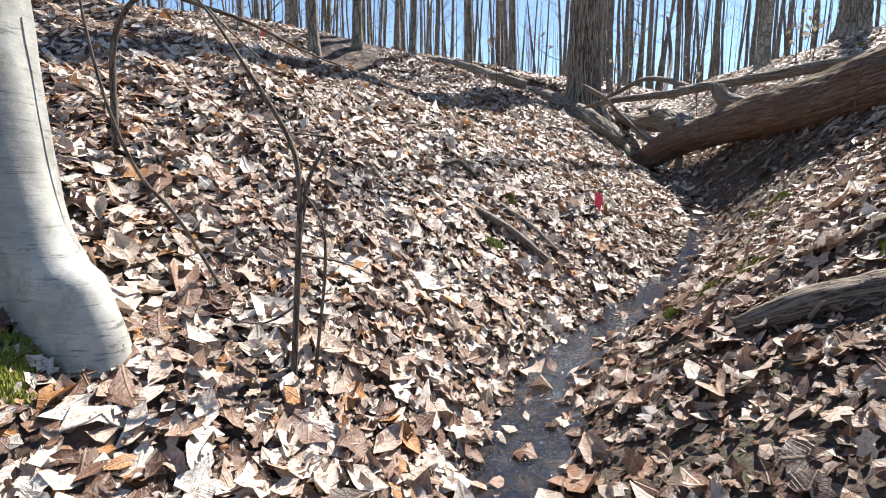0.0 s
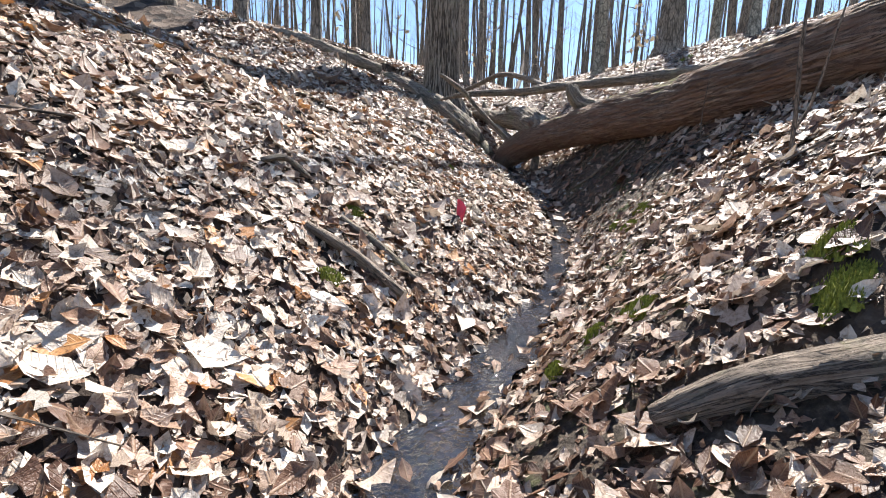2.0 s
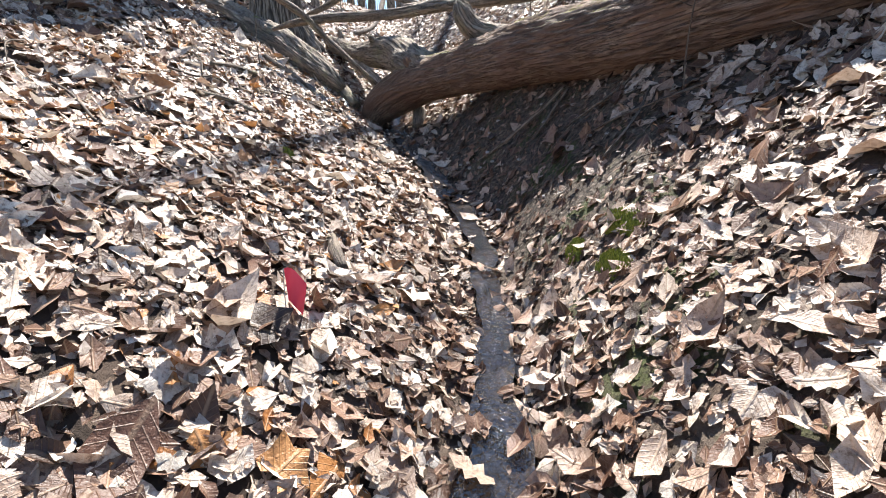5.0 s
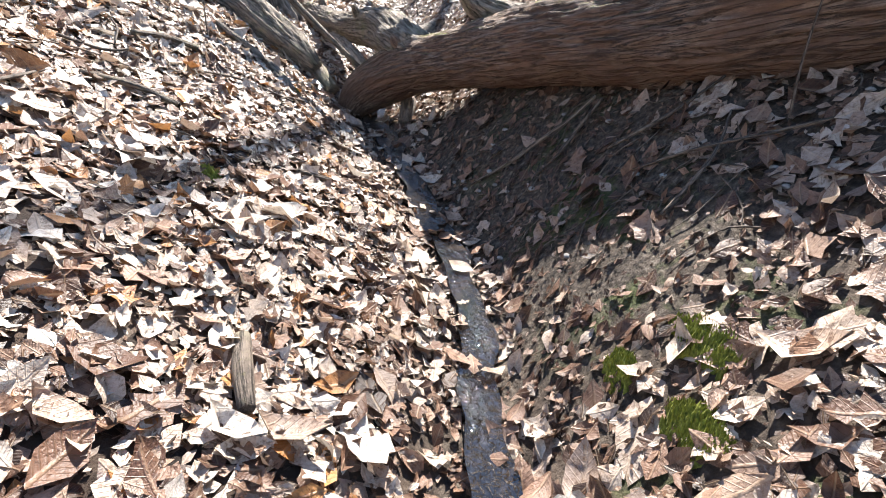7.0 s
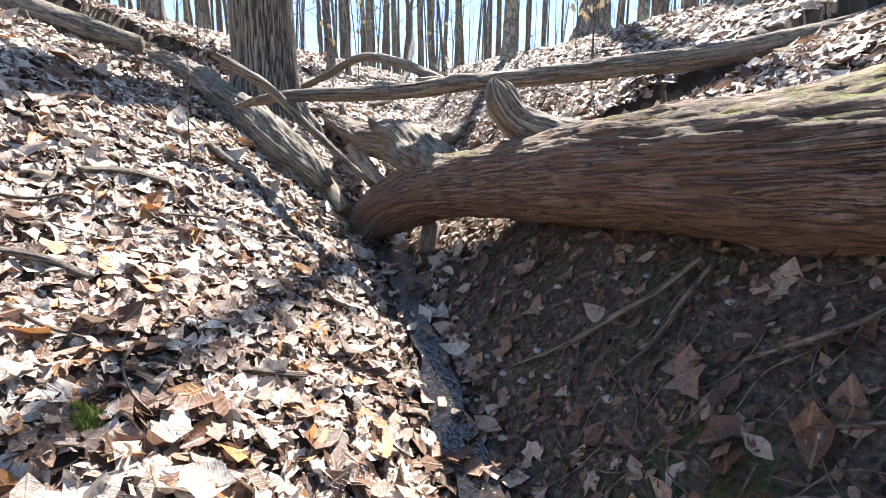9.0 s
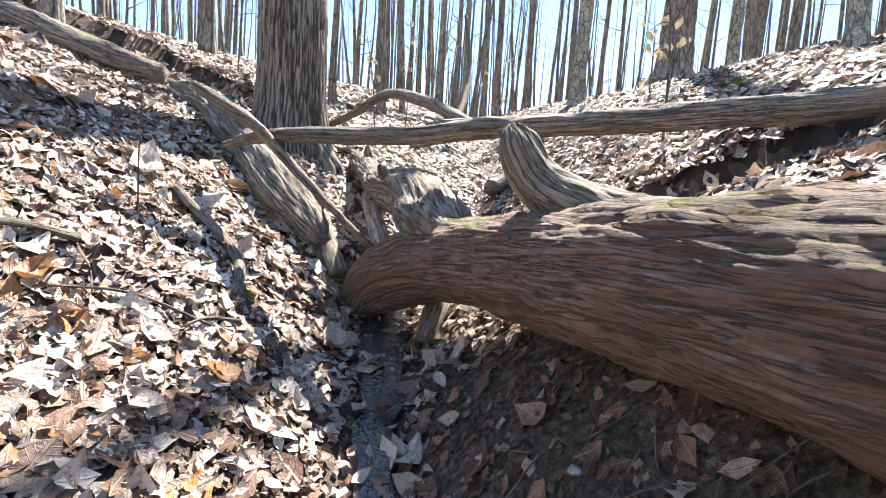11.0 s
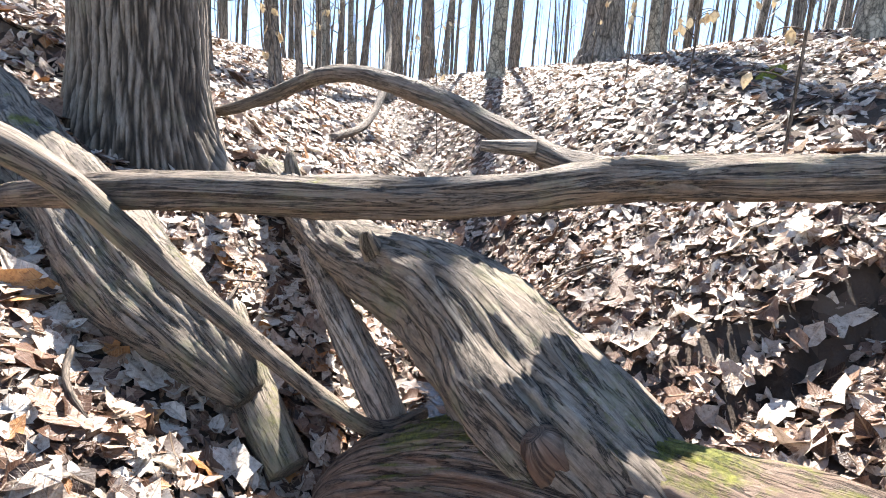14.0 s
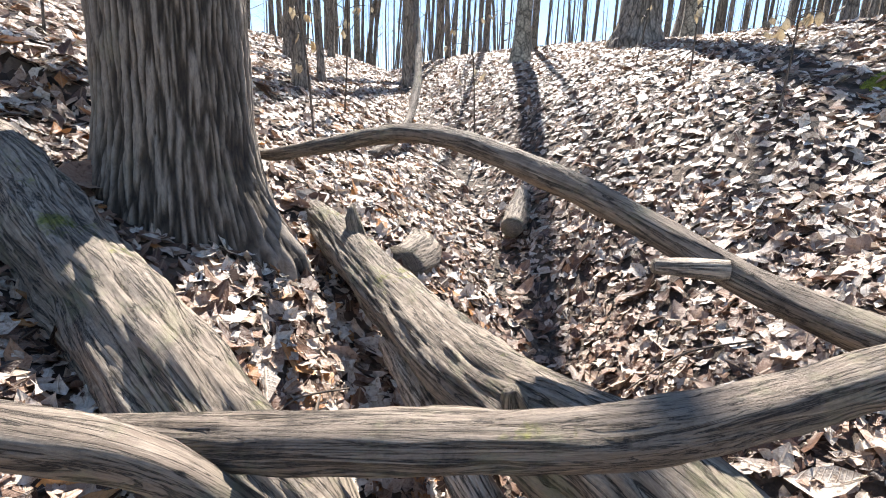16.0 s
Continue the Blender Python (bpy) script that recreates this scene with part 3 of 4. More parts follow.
def build_beech():
    x, y = -1.66, 1.78
    base = empty("beech_tree", x, y, gz(x, y))
    rows = [(0, 0, -.6, .30), (0, 0, -.2, .26), (0, 0, .1, .215), (0, 0, .35, .185), (-.01, 0, .8, .168), (-.03, 0, 1.5, .16), (-.08, .02, 3, .15), (-.2, .1, 7, .12), (-.3, .1, 13, .05)]
    v, f, u = tube(rows, 96, .04, .06, 0, 71)
    w = []
    for q in v:
        a = math.atan2(q[1], q[0])
        k = math.exp(-max(q[2] - .06, 0) / .17)
        m = 1 + k * (1.1 * max(0, math.cos(a + .3)) ** 9 + 1.0 * max(0, math.cos(a + 1.75)) ** 9 + .6 * max(0, math.cos(a - 1.5)) ** 5 - .42 * max(0, math.cos(a + 1.0)) ** 8 - .1)
        w.append((q[0] * m, q[1] * m, q[2]))
    mesh_ob("trunk", w, f, M_BEECH, base, True, u)
    bv, bf, bu = branches(13, .14, .4, 12, 72)
    tagged(mesh_ob("branches", bv, bf, M_BEECH, base, True, bu), kind="stuff")
    tagged(base, "smooth grey beech trunk with flared mossy roots", "tree")


build_oak()
build_beech()

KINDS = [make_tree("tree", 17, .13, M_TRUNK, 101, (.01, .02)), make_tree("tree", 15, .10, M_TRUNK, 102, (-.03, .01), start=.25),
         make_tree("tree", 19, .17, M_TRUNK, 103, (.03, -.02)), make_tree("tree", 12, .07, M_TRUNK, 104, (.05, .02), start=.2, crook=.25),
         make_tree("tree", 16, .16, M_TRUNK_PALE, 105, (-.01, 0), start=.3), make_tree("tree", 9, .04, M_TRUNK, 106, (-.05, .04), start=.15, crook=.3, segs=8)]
for k_, ob_ in enumerate(KINDS):
    tagged(ob_, "tall bare grey-brown forest tree in early spring" if k_ != 4 else "tall bare tree with smooth pale bark", "tree", "bare trees of the wood")
BASE_R = (.13, .10, .17, .07, .16, .04)
USED = set()


def plant(kind, x, y, r, turn):
    k = r / BASE_R[kind]
    m = pose(x, y, gz(x, y), 0, 0, turn) @ Matrix.Diagonal((k, k, max(.8, min(1.25, k)), 1))
    if kind in USED:
        return copy_thing(KINDS[kind], m)
    USED.add(kind)
    KINDS[kind].matrix_basis = m
    return KINDS[kind]


BIG = make_tree("tree", 12, .40, M_TRUNK, 107, (.03, .01), 1.55, .35, 16, 40, .12, 7)
BIG.matrix_basis = pose(12.5, 15.2, gz(12.5, 15.2))
tagged(BIG, "thick old forest tree with flared base on the ridge", "tree", "bare trees of the wood")

# kind, x, y, radius
NEAR_TREES = [(4, 11.5, 17.7, .2), (0, 5.1, 15.0, .09), (0, 5.9, 18.3, .11), (3, 4.1, 13.9, .06), (2, 14, 25.5, .17), (1, 2.0, 14.6, .11), (3, 5.8, 16.3, .07),
              (1, -1.9, 7.4, .075), (1, -1.6, 9.5, .085), (0, -.6, 9.6, .10), (1, .6, 12.5, .10), (3, -4.0, 9.7, .06), (4, 9.9, 9.6, .085), (2, 16, 16, .16), (0, 13.5, 19.5, .13), (2, 18.5, 18, .2),
              (1, 9.5, 20, .1), (0, 8.2, 22, .13), (2, 11.2, 22.5, .15), (0, 15.5, 12.5, .16), (1, 17.5, 10.5, .13), (4, 14.5, 15.2, .13)]
for k_, (kd, x_, y_, r_) in enumerate(NEAR_TREES):
    plant(kd, x_, y_, r_, 71 * k_ % 360)
rng_ = random.Random(9)
spots = [(x_, y_) for _, x_, y_, _ in NEAR_TREES] + [(3.3, 11.5), (12.5, 15.2)]
made_ = 0
while made_ < 190:
    a_, q_ = radians(rng_.uniform(-42, 100)), 12 + 34 * rng_.random() ** .75
    x_, y_ = 3 + q_ * math.sin(a_), 8 + q_ * math.cos(a_)
    if (a_ > radians(20) and q_ < 17) or min((x_ - u_) ** 2 + (y_ - v_) ** 2 for u_, v_ in spots) < .7:
        continue
    spots.append((x_, y_))
    made_ += 1
    kd = rng_.choice((0, 1, 1, 3, 3, 3, 5, 5, 5, 5, 2, 4))
    plant(kd, x_, y_, BASE_R[kd] * rng_.uniform(.75, 1.25), rng_.uniform(0, 360))
for _ in range(30):
    a_, q_ = radians(rng_.uniform(110, 310)), rng_.uniform(6, 25)
    plant(rng_.choice((0, 1, 2)), 1 + q_ * math.sin(a_), 3 + q_ * math.cos(a_), rng_.uniform(.09, .17), rng_.uniform(0, 360))


def build_far_woods():
    """The wood behind: slim stems with a few bare boughs, past counting."""
    rng = random.Random(17)
    out = []
    for k in range(620):
        a, q = radians(rng.uniform(-48, 105)), 17 + 60 * rng.random()
        x, y = 3 + q * math.sin(a), 8 + q * math.cos(a)
        z = gz(x, y)
        r, h = rng.choice((.03, .03, .045, .06, .08, .11)) * rng.uniform(.8, 1.3), rng.uniform(9, 18)
        lx, ly = rng.gauss(0, .05) * h, rng.gauss(0, .05) * h
        w = rng.uniform(-.25, .25)
        out.append(tube([(x, y, z - .3, r * 1.3), (x + .15 * lx + w * .3, y + .15 * ly, z + .2 * h, r), (x + .5 * lx + w, y + .5 * ly, z + .5 * h, r * .75), (x + lx, y + ly, z + h, .01)], 6, 3))
        for j in range(9):
            t = rng.uniform(.08, .9)
            p = (x + lx * t + w * min(1, 2 * t), y + ly * t, z + h * t)
            b, ln = rng.uniform(0, 6.28), rng.uniform(.6, 2.6)
            m = (p[0] + .5 * ln * math.cos(b), p[1] + .5 * ln * math.sin(b), p[2] + ln * rng.uniform(.15, .5))
            out.append(tube([(*p, r * .25), (*m, r * .17), (m[0] + .5 * ln * math.cos(b + .5), m[1] + .5 * ln * math.sin(b + .5), m[2] + ln * rng.uniform(.2, .6), .004)], 3, 5))
    v, f, u = merge(out)
    tagged(mesh_ob("far_woods", v, f, M_TRUNK, None, True, u), "dense bare grey-brown woods in the distance", "woods", kind="stuff")


build_far_woods()


# ---- leaves ----
def leaf_shape(widths, fold, curl, twist, seed=0):
    """Verts and faces of a leaf one long, along y: a vein with a crinkled, uneven blade on either side."""
    rng = random.Random(seed)
    n = len(widths)
    v, f = [], []
    for i, w in enumerate(widths):
        t = i / (n - 1)
        z = curl * (t - .45) ** 2 * 2 + .05 * math.sin(7 * t + seed)
        for sgn in (-1, 0, 1):
            k = w * rng.uniform(.8, 1.15)
            v.append((sgn * k + .05 * math.sin(4 * t + seed) * t, t - .5 + rng.uniform(-.03, .03) * abs(sgn), z + fold * abs(sgn) * k + twist * sgn * k * (t - .5) + rng.uniform(-.06, .06) * abs(sgn)))
    for i in range(n - 1):
        a = 3 * i
        f += [(a, a + 1, a + 4, a + 3), (a + 1, a + 2, a + 5, a + 4)]
    return np.array(v), np.array(f)


def leaf_star(points, curl):
    """A lobed maple-like leaf as a fan round its middle."""
    v, f = [(0, -.05, 0)], []
    for i in range(points):
        a = -math.pi / 2 + 2 * math.pi * i / points
        r = (.5 - .08 * (i % 4 == 1) if i % 2 else .33) * (1 if i else .3)
        v.append((r * math.cos(a), r * math.sin(a), curl * r * r * (2 if i % 3 else -1)))
    for i in range(points):
        f.append((0, 1 + i, 1 + (i + 1) % points))
    return np.array(v), np.array(f)


OVAL = [((.02, .27, .26, .01), .3, .4, .3), ((.02, .30, .28, .01), -.25, -.35, .4), ((.01, .25, .22, .01), .7, .7, -.5), ((.03, .28, .22, .02), .9, -.3, .9), ((.02, .24, .30, .01), -.6, .5, -.9)]
LOBED = [((.02, .16, .10, .27, .14, .26, .12, .02), .25, .4, .3), ((.02, .18, .10, .3, .15, .22, .1, .01), -.3, -.5, -.4)]
SHAPES = [leaf_shape(*q, seed=i) for i, q in enumerate(OVAL + LOBED)]
STARS = [leaf_star(11, .35), leaf_star(13, -.35)]
SIMPLE = [(np.array([(0, -.5, .06), (.3, .02, .16), (0, .5, .1), (-.28, 0, .12), (0, 0, 0)]), np.array([(0, 1, 4), (1, 2, 4), (2, 3, 4), (3, 0, 4)])), (np.array([(0, -.5, 0), (.33, .05, -.1), (.05, .5, .05), (-.3, -.05, .04)]), np.array([(0, 1, 2), (0, 2, 3)]))]


def scatter(name, shape, x, y, size, tilt, lift, rng, mat=None, parent=None, tone=None):
    """One mesh of many leaves of a shape lying on the ground."""
    v, f = shape
    n = len(x)
    z = ground_z(x, y)
    e = .04
    _, off, bed = along(x, y)
    afloat = np.where((np.abs(off) < .3) & (np.sin(91.7 * x + 57.3 * y) > .72) & (name == "leaf_litter"), np.maximum(bed + .02 - z, 0), 0)
    nx_, ny_ = -(ground_z(x + e, y) - z) / e, -(ground_z(x, y + e) - z) / e
    up = np.stack([nx_, ny_, np.ones(n)], -1) + rng.normal(0, tilt, (n, 3))
    up /= np.linalg.norm(up, axis=1)[:, None]
    up[:, 2] = np.abs(up[:, 2])
    a = rng.uniform(0, 6.283, n)
    t = np.stack([np.cos(a), np.sin(a), np.zeros(n)], -1)
    t -= up * (t * up).sum(1)[:, None]
    t /= np.linalg.norm(t, axis=1)[:, None]
    b = np.cross(up, t)
    bend = rng.uniform(.1, 1.15, n)
    P = np.stack([x, y, z + lift + afloat], -1)[:, None] + size[:, None, None] * (v[None, :, :1] * t[:, None] + v[None, :, 1:2] * b[:, None] + v[None, :, 2:] * bend[:, None, None] * up[:, None])
    F = (f[None] + (np.arange(n) * len(v))[:, None, None]).reshape(-1, f.shape[1])
    me = bpy.data.meshes.new(name)
    nv, nf, c = n * len(v), len(F), f.shape[1]
    me.vertices.add(nv)
    me.vertices.foreach_set("co", P.astype(np.float32).ravel())
    me.loops.add(nf * c)
    me.loops.foreach_set("vertex_index", F.astype(np.int32).ravel())
    me.polygons.add(nf)
    me.polygons.foreach_set("loop_start", (np.arange(nf) * c).astype(np.int32))
    me.polygons.foreach_set("loop_total", np.full(nf, c, np.int32))
    me.update(calc_edges=True)
    me.validate()
    at_ = me.attributes.new("tone", "FLOAT", "POINT")
    if tone is None:
        tone = rng.beta(1.05, .93, n) * (1 - .4 * bare_share(*along(x, y)[:2]))
    at_.data.foreach_set("value", np.repeat(tone, len(v)).astype(np.float32))
    layer = me.uv_layers.new(name="UVMap")
    layer.data.foreach_set("uv", v[F.ravel() % len(v)][:, :2].astype(np.float32).ravel())
    me.materials.append(mat or M_LEAF)
    me.polygons.foreach_set("use_smooth", np.ones(nf, bool))
    ob = new(name, me)
    ob.parent = parent
    return ob


def leaf_places(n, x0, x1, y0, y1, rng, near=True):
    x, y = rng.uniform(x0, x1, n), rng.uniform(y0, y1, n)
    s, d, _ = along(x, y)
    keep = rng.uniform(0, 1, n) > .9 * bare_share(s, d)
    keep &= (d > -5) & (d < 4.6) if near else (np.abs(d) < 40)
    keep &= np.hypot(x - 3.3, y - 11.5) > .5
    return x[keep], y[keep]


def build_leaves():
    rng = np.random.default_rng(5)
    label = "dry brown and tan fallen leaves on the forest floor"
    for k, sh in enumerate(SHAPES):
        x, y = leaf_places(15000 if k < 5 else 5500, -2.8, 6.8, .5, 12.6, rng)
        o = scatter("leaf_litter", sh, x, y, rng.lognormal(-2.52, .44, len(x)), .27, rng.uniform(.0, .035, len(x)), rng)
        tagged(o, label, "leaves", kind="stuff")
    for sh in STARS:
        x, y = leaf_places(3000, -2.8, 6.8, .5, 12.6, rng)
        o = scatter("leaf_litter", sh, x, y, rng.lognormal(-2.15, .3, len(x)), .3, rng.uniform(.01, .045, len(x)), rng)
        tagged(o, label, "leaves", kind="stuff")
    for sh in SIMPLE:
        x, y = leaf_places(115000, -8, 18, .6, 26, rng, False)
        far = (x < -2.4) | (x > 6.4) | (y > 12)
        x, y = x[far], y[far]
        o = scatter("leaf_litter", sh, x, y, rng.lognormal(-2.42, .34, len(x)), .34, rng.uniform(.01, .05, len(x)), rng)
        tagged(o, label, "leaves", kind="stuff")

    for sh in SIMPLE:  # crumbs of broken leaf between and over the rest
        n = 26000
        x, y = rng.uniform(-1.2, 6, n), rng.uniform(1, 10.5, n)
        o = scatter("leaf_crumbs", sh, x, y, rng.lognormal(-3.3, .45, n), .5, rng.uniform(.0, .03, n), rng, tone=rng.beta(.8, 1.3, n) * .95 * (1 - .5 * bare_share(*along(x, y)[:2])))
        tagged(o, "crumbled brown leaf bits and soil debris on the ground", "leaf debris", kind="stuff")


build_leaves()


def build_single_leaves():
    """Large whole leaves lying on top beside the stream, each of its own."""
    rng = random.Random(3)
    kinds = []
    for k, (v, f) in enumerate(SHAPES + STARS):
        for tone in (.3, .62, .93):
            me = bpy.data.meshes.new("leaf")
            me.from_pydata([tuple(p) for p in v], [], [tuple(int(i) for i in q) for q in f])
            me.polygons.foreach_set("use_smooth", [True] * len(me.polygons))
            at_ = me.attributes.new("tone", "FLOAT", "POINT")
            at_.data.foreach_set("value", [tone] * len(v))
            layer = me.uv_layers.new(name="UVMap")
            for lp, uv_ in zip(me.loops, layer.data):
                uv_.uv = v[lp.vertex_index][:2]
            me.materials.append(M_LEAF)
            kinds.append(me)
    n = 0
    while n < 290:
        s, d = rng.uniform(3.2, 12.5), rng.choice((-1, -1, 1)) * rng.uniform(.05, 1.2)
        if d > 0 and 7.3 < s < 11.6 and rng.random() < .8:
            continue
        i = int(np.searchsorted(RUN, s))
        tx, ty = LINE[i, 0] - LINE[i - 1, 0], LINE[i, 1] - LINE[i - 1, 1]
        ln = math.hypot(tx, ty)
        x, y = LINE[i, 0] + ty / ln * d, LINE[i, 1] - tx / ln * d
        ob = new("leaf", rng.choice(kinds))
        z = gz(x, y)
        up = Vector((-(gz(x + .05, y) - z) / .05 + rng.gauss(0, .2), -(gz(x, y + .05) - z) / .05 + rng.gauss(0, .2), 1)).normalized()
        q = Vector((0, 0, 1)).rotation_difference(up).to_matrix().to_4x4()
        k = rng.uniform(.075, .125)
        ob.parent = ground
        ob.matrix_basis = Matrix.Translation((x, y, z + .045)) @ q @ pose(0, 0, 0, 0, 0, rng.uniform(0, 360)) @ Matrix.Scale(k, 4)
        n += 1


# ---- small things ----
def sapling(x, y, stems, name="sapling", label="thin bare grey-brown sapling rising from the leaves"):
    base = empty(name, x, y, gz(x, y))
    for k, st in enumerate(stems):
        under(limb("stem" if k == 0 else "twig", st, M_TWIG, 8, .05, .12, 0, 80 + k), base)
    return tagged(base, label, "sapling")


def pale_leaf(base, x, y, z, size, rng):
    """A dry beech leaf that hangs from a twig."""
    v, f = SHAPES[rng.choice((0, 1, 2))]
    m = pose(x, y, z, rng.uniform(-120, -60), rng.uniform(-30, 30), rng.uniform(0, 360)) @ Matrix.Scale(size, 4)
    ob = mesh_ob("leaf", [m @ Vector(p) for p in v], [tuple(int(i) for i in q) for q in f], M_PALE)
    at_ = ob.data.attributes.new("tone", "FLOAT", "POINT")
    at_.data.foreach_set("value", [rng.random()] * len(v))
    under(ob, base)


def beech_sapling(x, y, h, seed, leaves):
    rng = random.Random(seed)
    z = gz(x, y)
    top = (x + rng.uniform(-.15, .15) * h, y + rng.uniform(-.1, .1) * h, z + h)
    stems = [[(x, y, z - .05, .012), ((x + top[0]) / 2 + .04, (y + top[1]) / 2, z + h / 2, .009), (*top, .003)]]
    tips = []
    for k in range(6):
        t = rng.uniform(.35, .95)
        p = [x + (top[0] - x) * t, y + (top[1] - y) * t, z + h * t]
        a, ln = rng.uniform(0, 6.28), rng.uniform(.2, .45) * h * .5
        e = (p[0] + math.cos(a) * ln, p[1] + math.sin(a) * ln, p[2] + rng.uniform(-.05, .2) * h * .4)
        stems.append([(*p, .005), ((p[0] + e[0]) / 2, (p[1] + e[1]) / 2, (p[2] + e[2]) / 2 + .03, .004), (*e, .0015)])
        tips.append((p, e))
    base = sapling(x, y, stems, "beech_sapling", "young beech sapling with dry pale papery leaves still hanging")
    for k in range(leaves):
        p, e = rng.choice(tips)
        t = rng.uniform(.3, 1)
        pale_leaf(base, p[0] + (e[0] - p[0]) * t, p[1] + (e[1] - p[1]) * t, p[2] + (e[2] - p[2]) * t - .03, rng.uniform(.07, .12), rng)


def pin_flag(x, y, turn):
    z = gz(x, y)
    base = empty("pin_flag", x, y, z)
    under(limb("wire", [(x, y, z - .1, .002), (x, y, z + .1, .002), (x + .01, y, z + .24, .002)], M_WIRE, 6, .05, 0), base)
    v, f = [], []
    for i in range(7):
        for j in range(5):
            u, w = i / 6, j / 4
            a = radians(turn)
            out = .012 + .085 * u * (.55 + .35 * (1 - w))
            v.append((x + out * math.cos(a) - .018 * math.sin(5 * u + 2 * w) * math.sin(a), y + out * math.sin(a) + .018 * math.sin(5 * u + 2 * w), z + .24 - .14 * w - .07 * u * u))
            if i and j:
                k = i * 5 + j
                f.append((k - 6, k - 5, k, k - 1))
    under(mesh_ob("cloth", v, f, M_FLAG), base)
    tagged(base, "limp neon pink survey flag on a wire in the leaves", "flag", "pink survey flags")


def moss_patch(x, y, r, seed, squash=.7, turn=0, high=.045):
    """A cushion of moss: many short tufts on a low mound."""
    rng = np.random.default_rng(seed)
    n = int(520 * min(1, r / .18))
    a, q = rng.uniform(0, 6.283, n), np.sqrt(rng.uniform(0, 1, n))
    q *= .72 + .28 * np.sin(3 * a + seed) * np.sin(2 * a + 1)
    c, s = math.cos(radians(turn)), math.sin(radians(turn))
    lx, ly = r * q * np.cos(a), r * squash * q * np.sin(a)
    px, py = x + c * lx - s * ly, y + s * lx + c * ly
    pz = ground_z(px, py) + high * (1 - q * q) + .004
    v, f = [], []
    for i in range(n):
        w = rng.uniform(.007, .016)
        k = len(v)
        t = rng.uniform(0, 6.283)
        for j in range(4):
            v.append((px[i] + w * math.cos(t + j * 1.571), py[i] + w * math.sin(t + j * 1.571), pz[i] - .03))
        v.append((px[i] + rng.normal(0, .006), py[i] + rng.normal(0, .006), pz[i] + rng.uniform(.003, .013)))
        f += [(k, k + 1, k + 4), (k + 1, k + 2, k + 4), (k + 2, k + 3, k + 4), (k + 3, k, k + 4)]
    ob = mesh_ob("moss_patch", v, f, M_MOSS, None, False)
    tagged(ob, "bright yellow-green moss cushion on the bank", "moss", kind="stuff")


def root(path, seed, name="root", label="bare grey root showing in the eroded bank"):
    rows = [(x, y, gz(x, y) + dz, r) for x, y, dz, r in path]
    tagged(limb(name, rows, M_TWIG if path[0][3] < .012 else M_BRANCH, 8, .04, .2, 0, seed), label, "root" if name == "root" else "stick")


sapling(-.64, 1.9, [[(-.64, 1.9, .55, .016), (-.6, 1.95, 1.25, .013), (-.59, 1.96, 1.46, .012), (-.63, 1.99, 1.67, .01), (-.78, 1.98, 1.94, .008), (-.89, 1.96, 2.12, .006), (-1.0, 1.93, 2.27, .004)],
                    [(-.6, 1.95, 1.25, .011), (-.56, 1.99, 1.51, .01), (-.49, 2.01, 1.65, .006)], [(-.55, 1.92, .65, .008), (-.5, 1.97, 1.13, .007), (-.51, 1.98, 1.34, .005), (-.58, 1.97, 1.46, .004)],
                    [(-.6, 1.94, 1.0, .006), (-.75, 1.9, .92, .004), (-.95, 1.85, .98, .002)], [(-.6, 1.95, 1.2, .006), (-.4, 2.0, 1.15, .004), (-.15, 2.05, 1.0, .002)]])
sapling(-1.0, 2.2, [[(-1.0, 2.2, .9, .009), (-1.17, 2.1, 1.33, .008), (-1.28, 2.02, 1.53, .008), (-1.34, 1.96, 1.78, .007), (-1.38, 1.94, 2.03, .006), (-1.4, 1.92, 2.3, .004)]])
sapling(-1.9, 2.8, [[(-1.9, 2.8, 1.7, .02), (-1.85, 2.8, 2.3, .016), (-1.63, 2.77, 2.53, .013), (-1.29, 2.76, 2.45, .011), (-1.08, 2.85, 2.39, .009), (-.75, 2.93, 2.24, .006), (-.24, 3.32, 2.12, .003)],
                    [(-1.29, 2.76, 2.45, .006), (-1.13, 2.6, 2.3, .005), (-.9, 2.5, 2.1, .003)]])
sapling(3.34, 3.3, [[(3.34, 3.3, 1.7, .016), (3.34, 3.31, 2.1, .014), (3.32, 3.32, 2.6, .012), (3.34, 3.3, 3.4, .006)], [(3.34, 3.31, 1.95, .009), (3.42, 3.26, 2.2, .008), (3.5, 3.2, 2.8, .005)]])
sapling(4.08, 4.81, [[(4.08, 4.81, 1.9, .006), (4.07, 4.82, 2.3, .005), (4.1, 4.8, 2.7, .003)], [(4.07, 4.82, 2.5, .003), (3.98, 4.85, 2.53, .002)], [(4.07, 4.82, 2.5, .003), (4.18, 4.78, 2.56, .002)]])
sapling(2.36, 8.78, [[(2.36, 8.78, 2.4, .006), (2.37, 8.78, 2.8, .005), (2.4, 8.76, 3.2, .003)], [(2.37, 8.78, 2.7, .003), (2.25, 8.75, 2.85, .002)]])
for x_, y_, h_, s_, n_ in ((6.3, 8.8, 1.5, 201, 10), (7.6, 10.2, 1.3, 202, 14), (4.6, 13.0, 1.6, 203, 14), (5.4, 14.2, 2.2, 204, 16), (8.6, 11.6, 1.6, 205, 12), (7.2, 13.8, 2.2, 206, 16), (2.6, 13.2, 2.0, 207, 14), (1.0, 9.2, 1.2, 208, 8), (9.5, 13.0, 1.8, 209, 12)):
    beech_sapling(x_, y_, h_, s_, n_)
pin_flag(1.5, 4.72, -15)
pin_flag(-2.95, 8.0, -10)
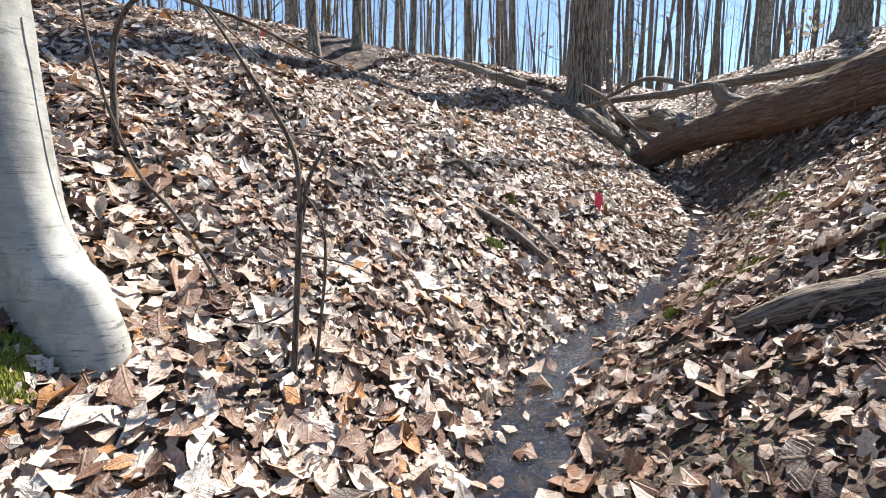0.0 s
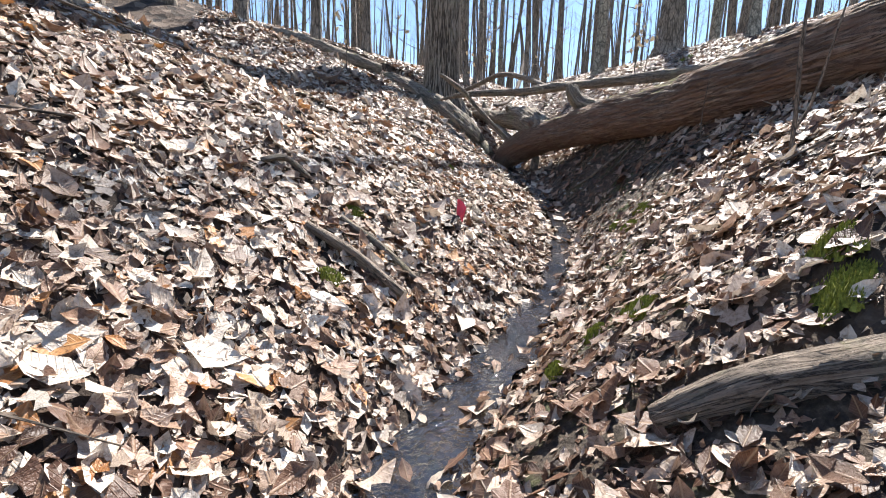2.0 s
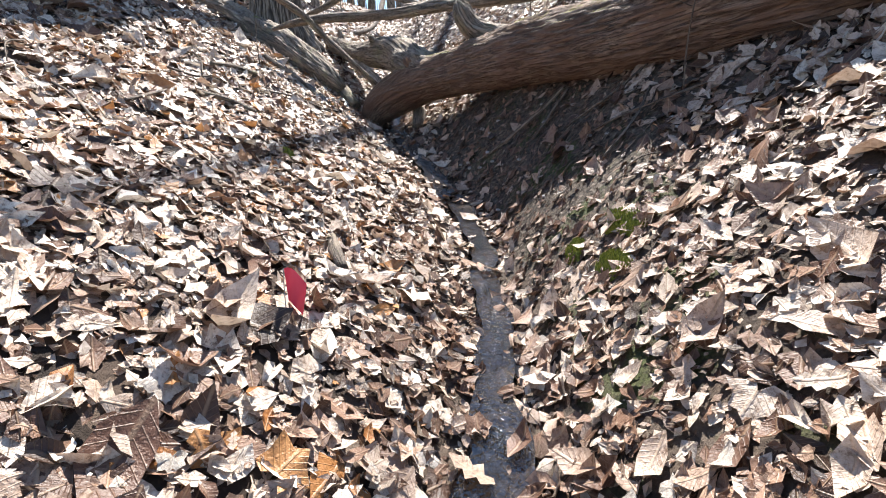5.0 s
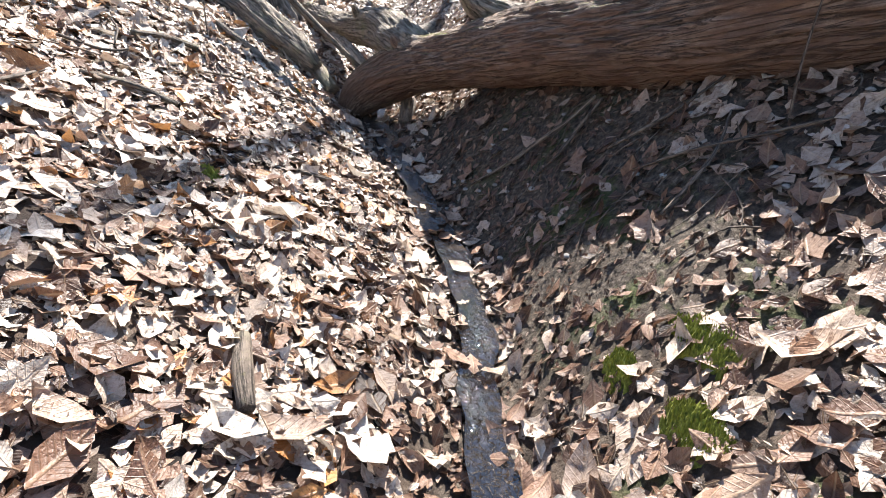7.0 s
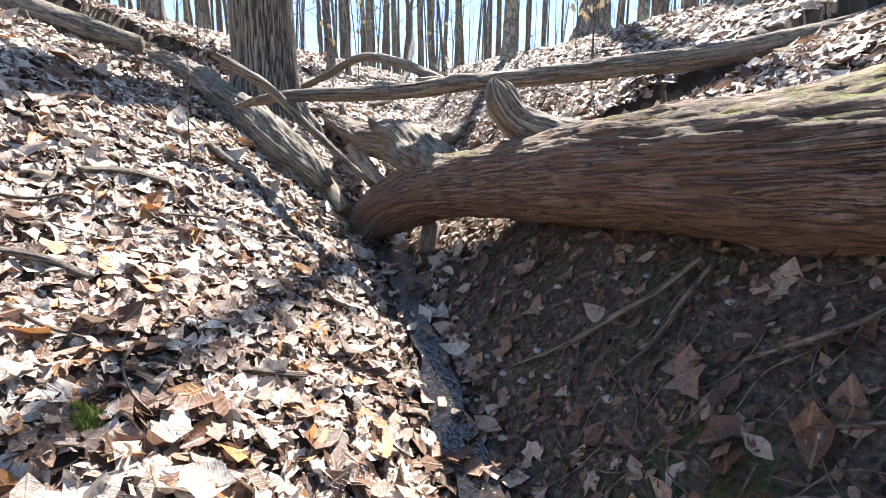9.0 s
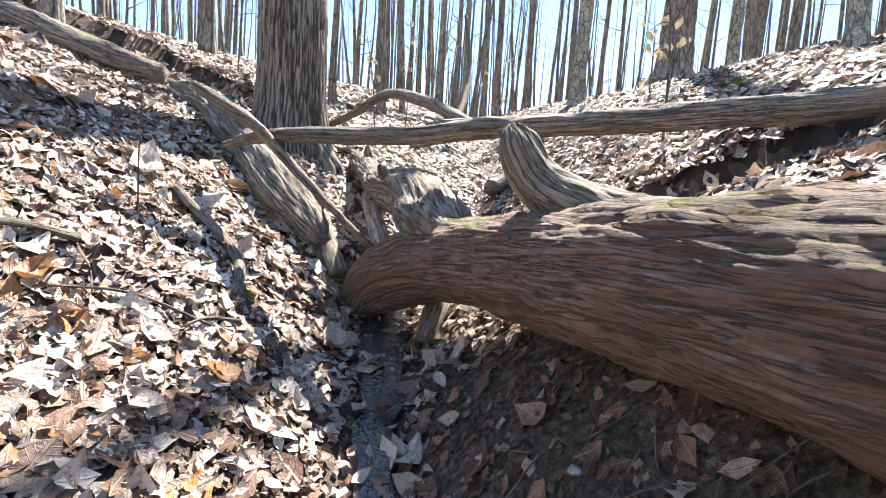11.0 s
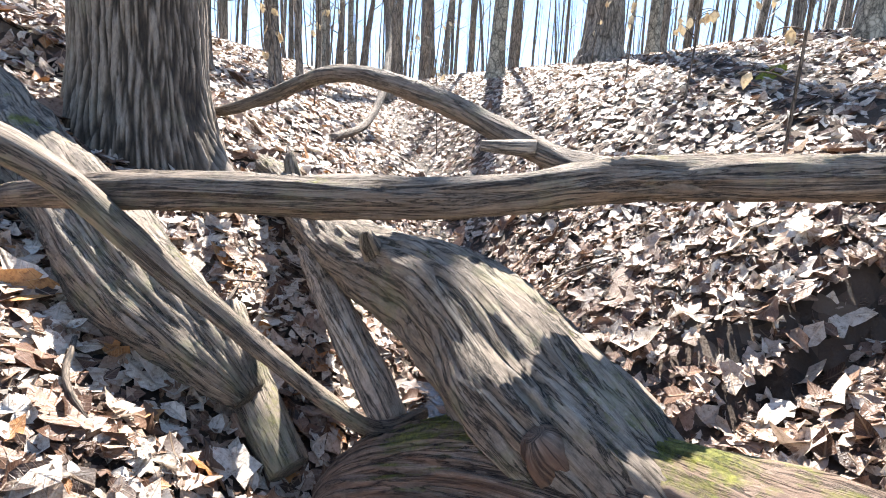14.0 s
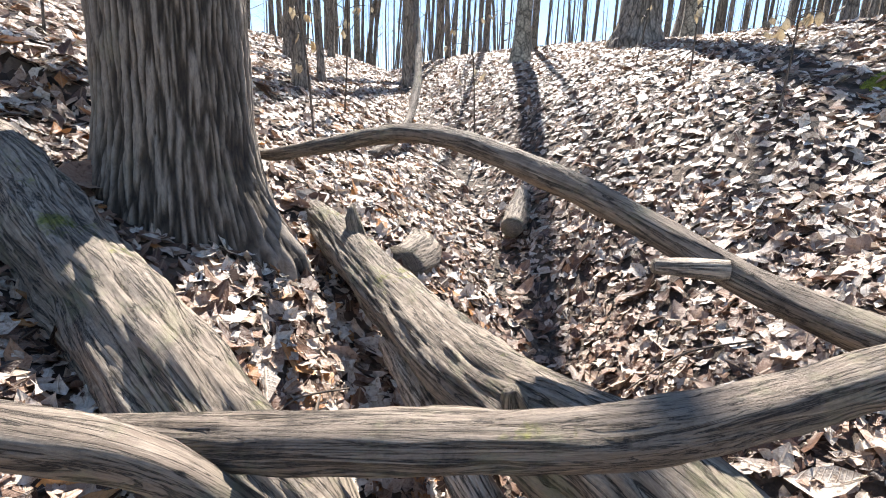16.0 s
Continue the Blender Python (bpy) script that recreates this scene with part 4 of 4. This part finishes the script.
for k_, (x_, y_, r_, q_, a_) in enumerate(((1.86, 2.84, .17, .6, 60), (1.7, 2.95, .1, .6, 40), (1.98, 2.0, .16, .6, 20), (2.1, 2.15, .12, .7, 0), (3.23, 4.53, .2, .45, 70), (3.0, 4.4, .16, .5, 70), (3.12, 4.75, .12, .5, 60), (-1.46, 1.52, .15, .9, 0), (-1.4, 1.42, .10, .8, 0), (-1.62, 1.36, .08, .8, 0),
                                           (.4, 3.6, .12, .7, 30), (.6, 4.27, .1, .5, 0), (8.32, 9.77, .22, .6, 0), (1.4, 2.82, .12, .5, 60), (2.97, 8.42, .07, .8, 0), (2.0, 6.5, .06, .8, 0))):
    moss_patch(x_, y_, r_, 300 + k_, q_, a_)
root([(4.2, 5.98, .12, .013), (4.08, 6.1, .08, .014), (3.97, 6.26, .05, .014), (3.86, 6.4, .03, .012), (3.74, 6.62, .01, .007)], 401)
root([(4.2, 5.92, .1, .011), (4.08, 5.97, .07, .011), (3.95, 6.0, .05, .009), (3.84, 6.1, .01, .005)], 402)
root([(3.83, 5.35, .03, .008), (3.9, 5.1, .05, .008), (3.98, 4.8, .05, .008), (4.08, 4.6, .02, .006)], 403)
rng_ = random.Random(12)
for k_ in range(70):
    x_, y_ = rng_.uniform(3.55, 4.3), rng_.uniform(4.6, 6.9)
    a_, rows_ = rng_.uniform(0, 6.28), []
    for j_ in range(4):
        rows_.append((x_, y_, .012 + .02 * rng_.random(), .0042 - .0008 * j_))
        a_ += rng_.uniform(-.7, .7)
        x_, y_ = x_ + .1 * math.cos(a_), y_ + .1 * math.sin(a_)
    root(rows_, 410 + k_)
for k_ in range(70):
    x_, y_ = rng_.uniform(-1.5, 6), rng_.uniform(1.6, 11.5)
    if abs(float(along(np.array([x_]), np.array([y_]))[1][0])) < .7:
        continue
    a_, ln_ = rng_.uniform(0, 6.28), rng_.uniform(.12, .4)
    r_ = rng_.uniform(.004, .011)
    root([(x_, y_, .05, r_), (x_ + ln_ * math.cos(a_), y_ + ln_ * math.sin(a_), .055, r_), (x_ + 1.8 * ln_ * math.cos(a_ + .2), y_ + 1.8 * ln_ * math.sin(a_ + .2), .05, r_ * .6)], 500 + k_, "stick", "thin dead twig lying on the leaf litter")
for k_, p_ in enumerate(([(1.93, 5.44, .05, .03), (1.9, 5.28, .06, .034), (1.88, 5.13, .05, .026)], [(1.5, 7.25, .05, .018), (1.75, 7.26, .06, .02), (1.95, 7.2, .05, .014)], [(2.52, 6.79, .05, .018), (2.7, 6.82, .05, .017), (2.75, 6.83, .05, .01)],
                         [(1.79, 8.13, .05, .022), (2.0, 8.25, .06, .022), (2.22, 8.3, .06, .025)], [(.0, 4.35, .05, .02), (.15, 4.45, .08, .024), (.3, 4.4, .05, .018)])):
    root(p_, 600 + k_, "stick", "weathered grey broken stick lying on dry leaves")
root([(4.05, 8.3, .06, .06), (4.2, 8.5, .1, .09), (4.32, 8.75, .06, .05)], 620, "rotten_chunk", "chunk of reddish rotten wood under the fallen log")


def pebble(x, y, r, seed):
    rng = random.Random(seed)
    bm = bmesh.new()
    bmesh.ops.create_icosphere(bm, subdivisions=2, radius=r)
    for v in bm.verts:
        v.co *= 1 + .25 * noise.noise(v.co * (1.2 / r) + Vector((seed, 0, 0)))
        v.co.z *= .6
    me = bpy.data.meshes.new("pebble")
    bm.to_mesh(me)
    bm.free()
    me.polygons.foreach_set("use_smooth", [True] * len(me.polygons))
    me.materials.append(M_STONE)
    ob = new("pebble", me)
    ob.matrix_basis = pose(x, y, gz(x, y) + r * .3, 0, 0, rng.uniform(0, 360))
    tagged(ob, "small rounded grey-tan pebble in the bank soil", "stone", "pebbles in the bank")


for k_ in range(34):
    pebble(rng_.uniform(3.45, 4.2), rng_.uniform(4.6, 6.9), rng_.uniform(.01, .026), k_)
build_single_leaves()
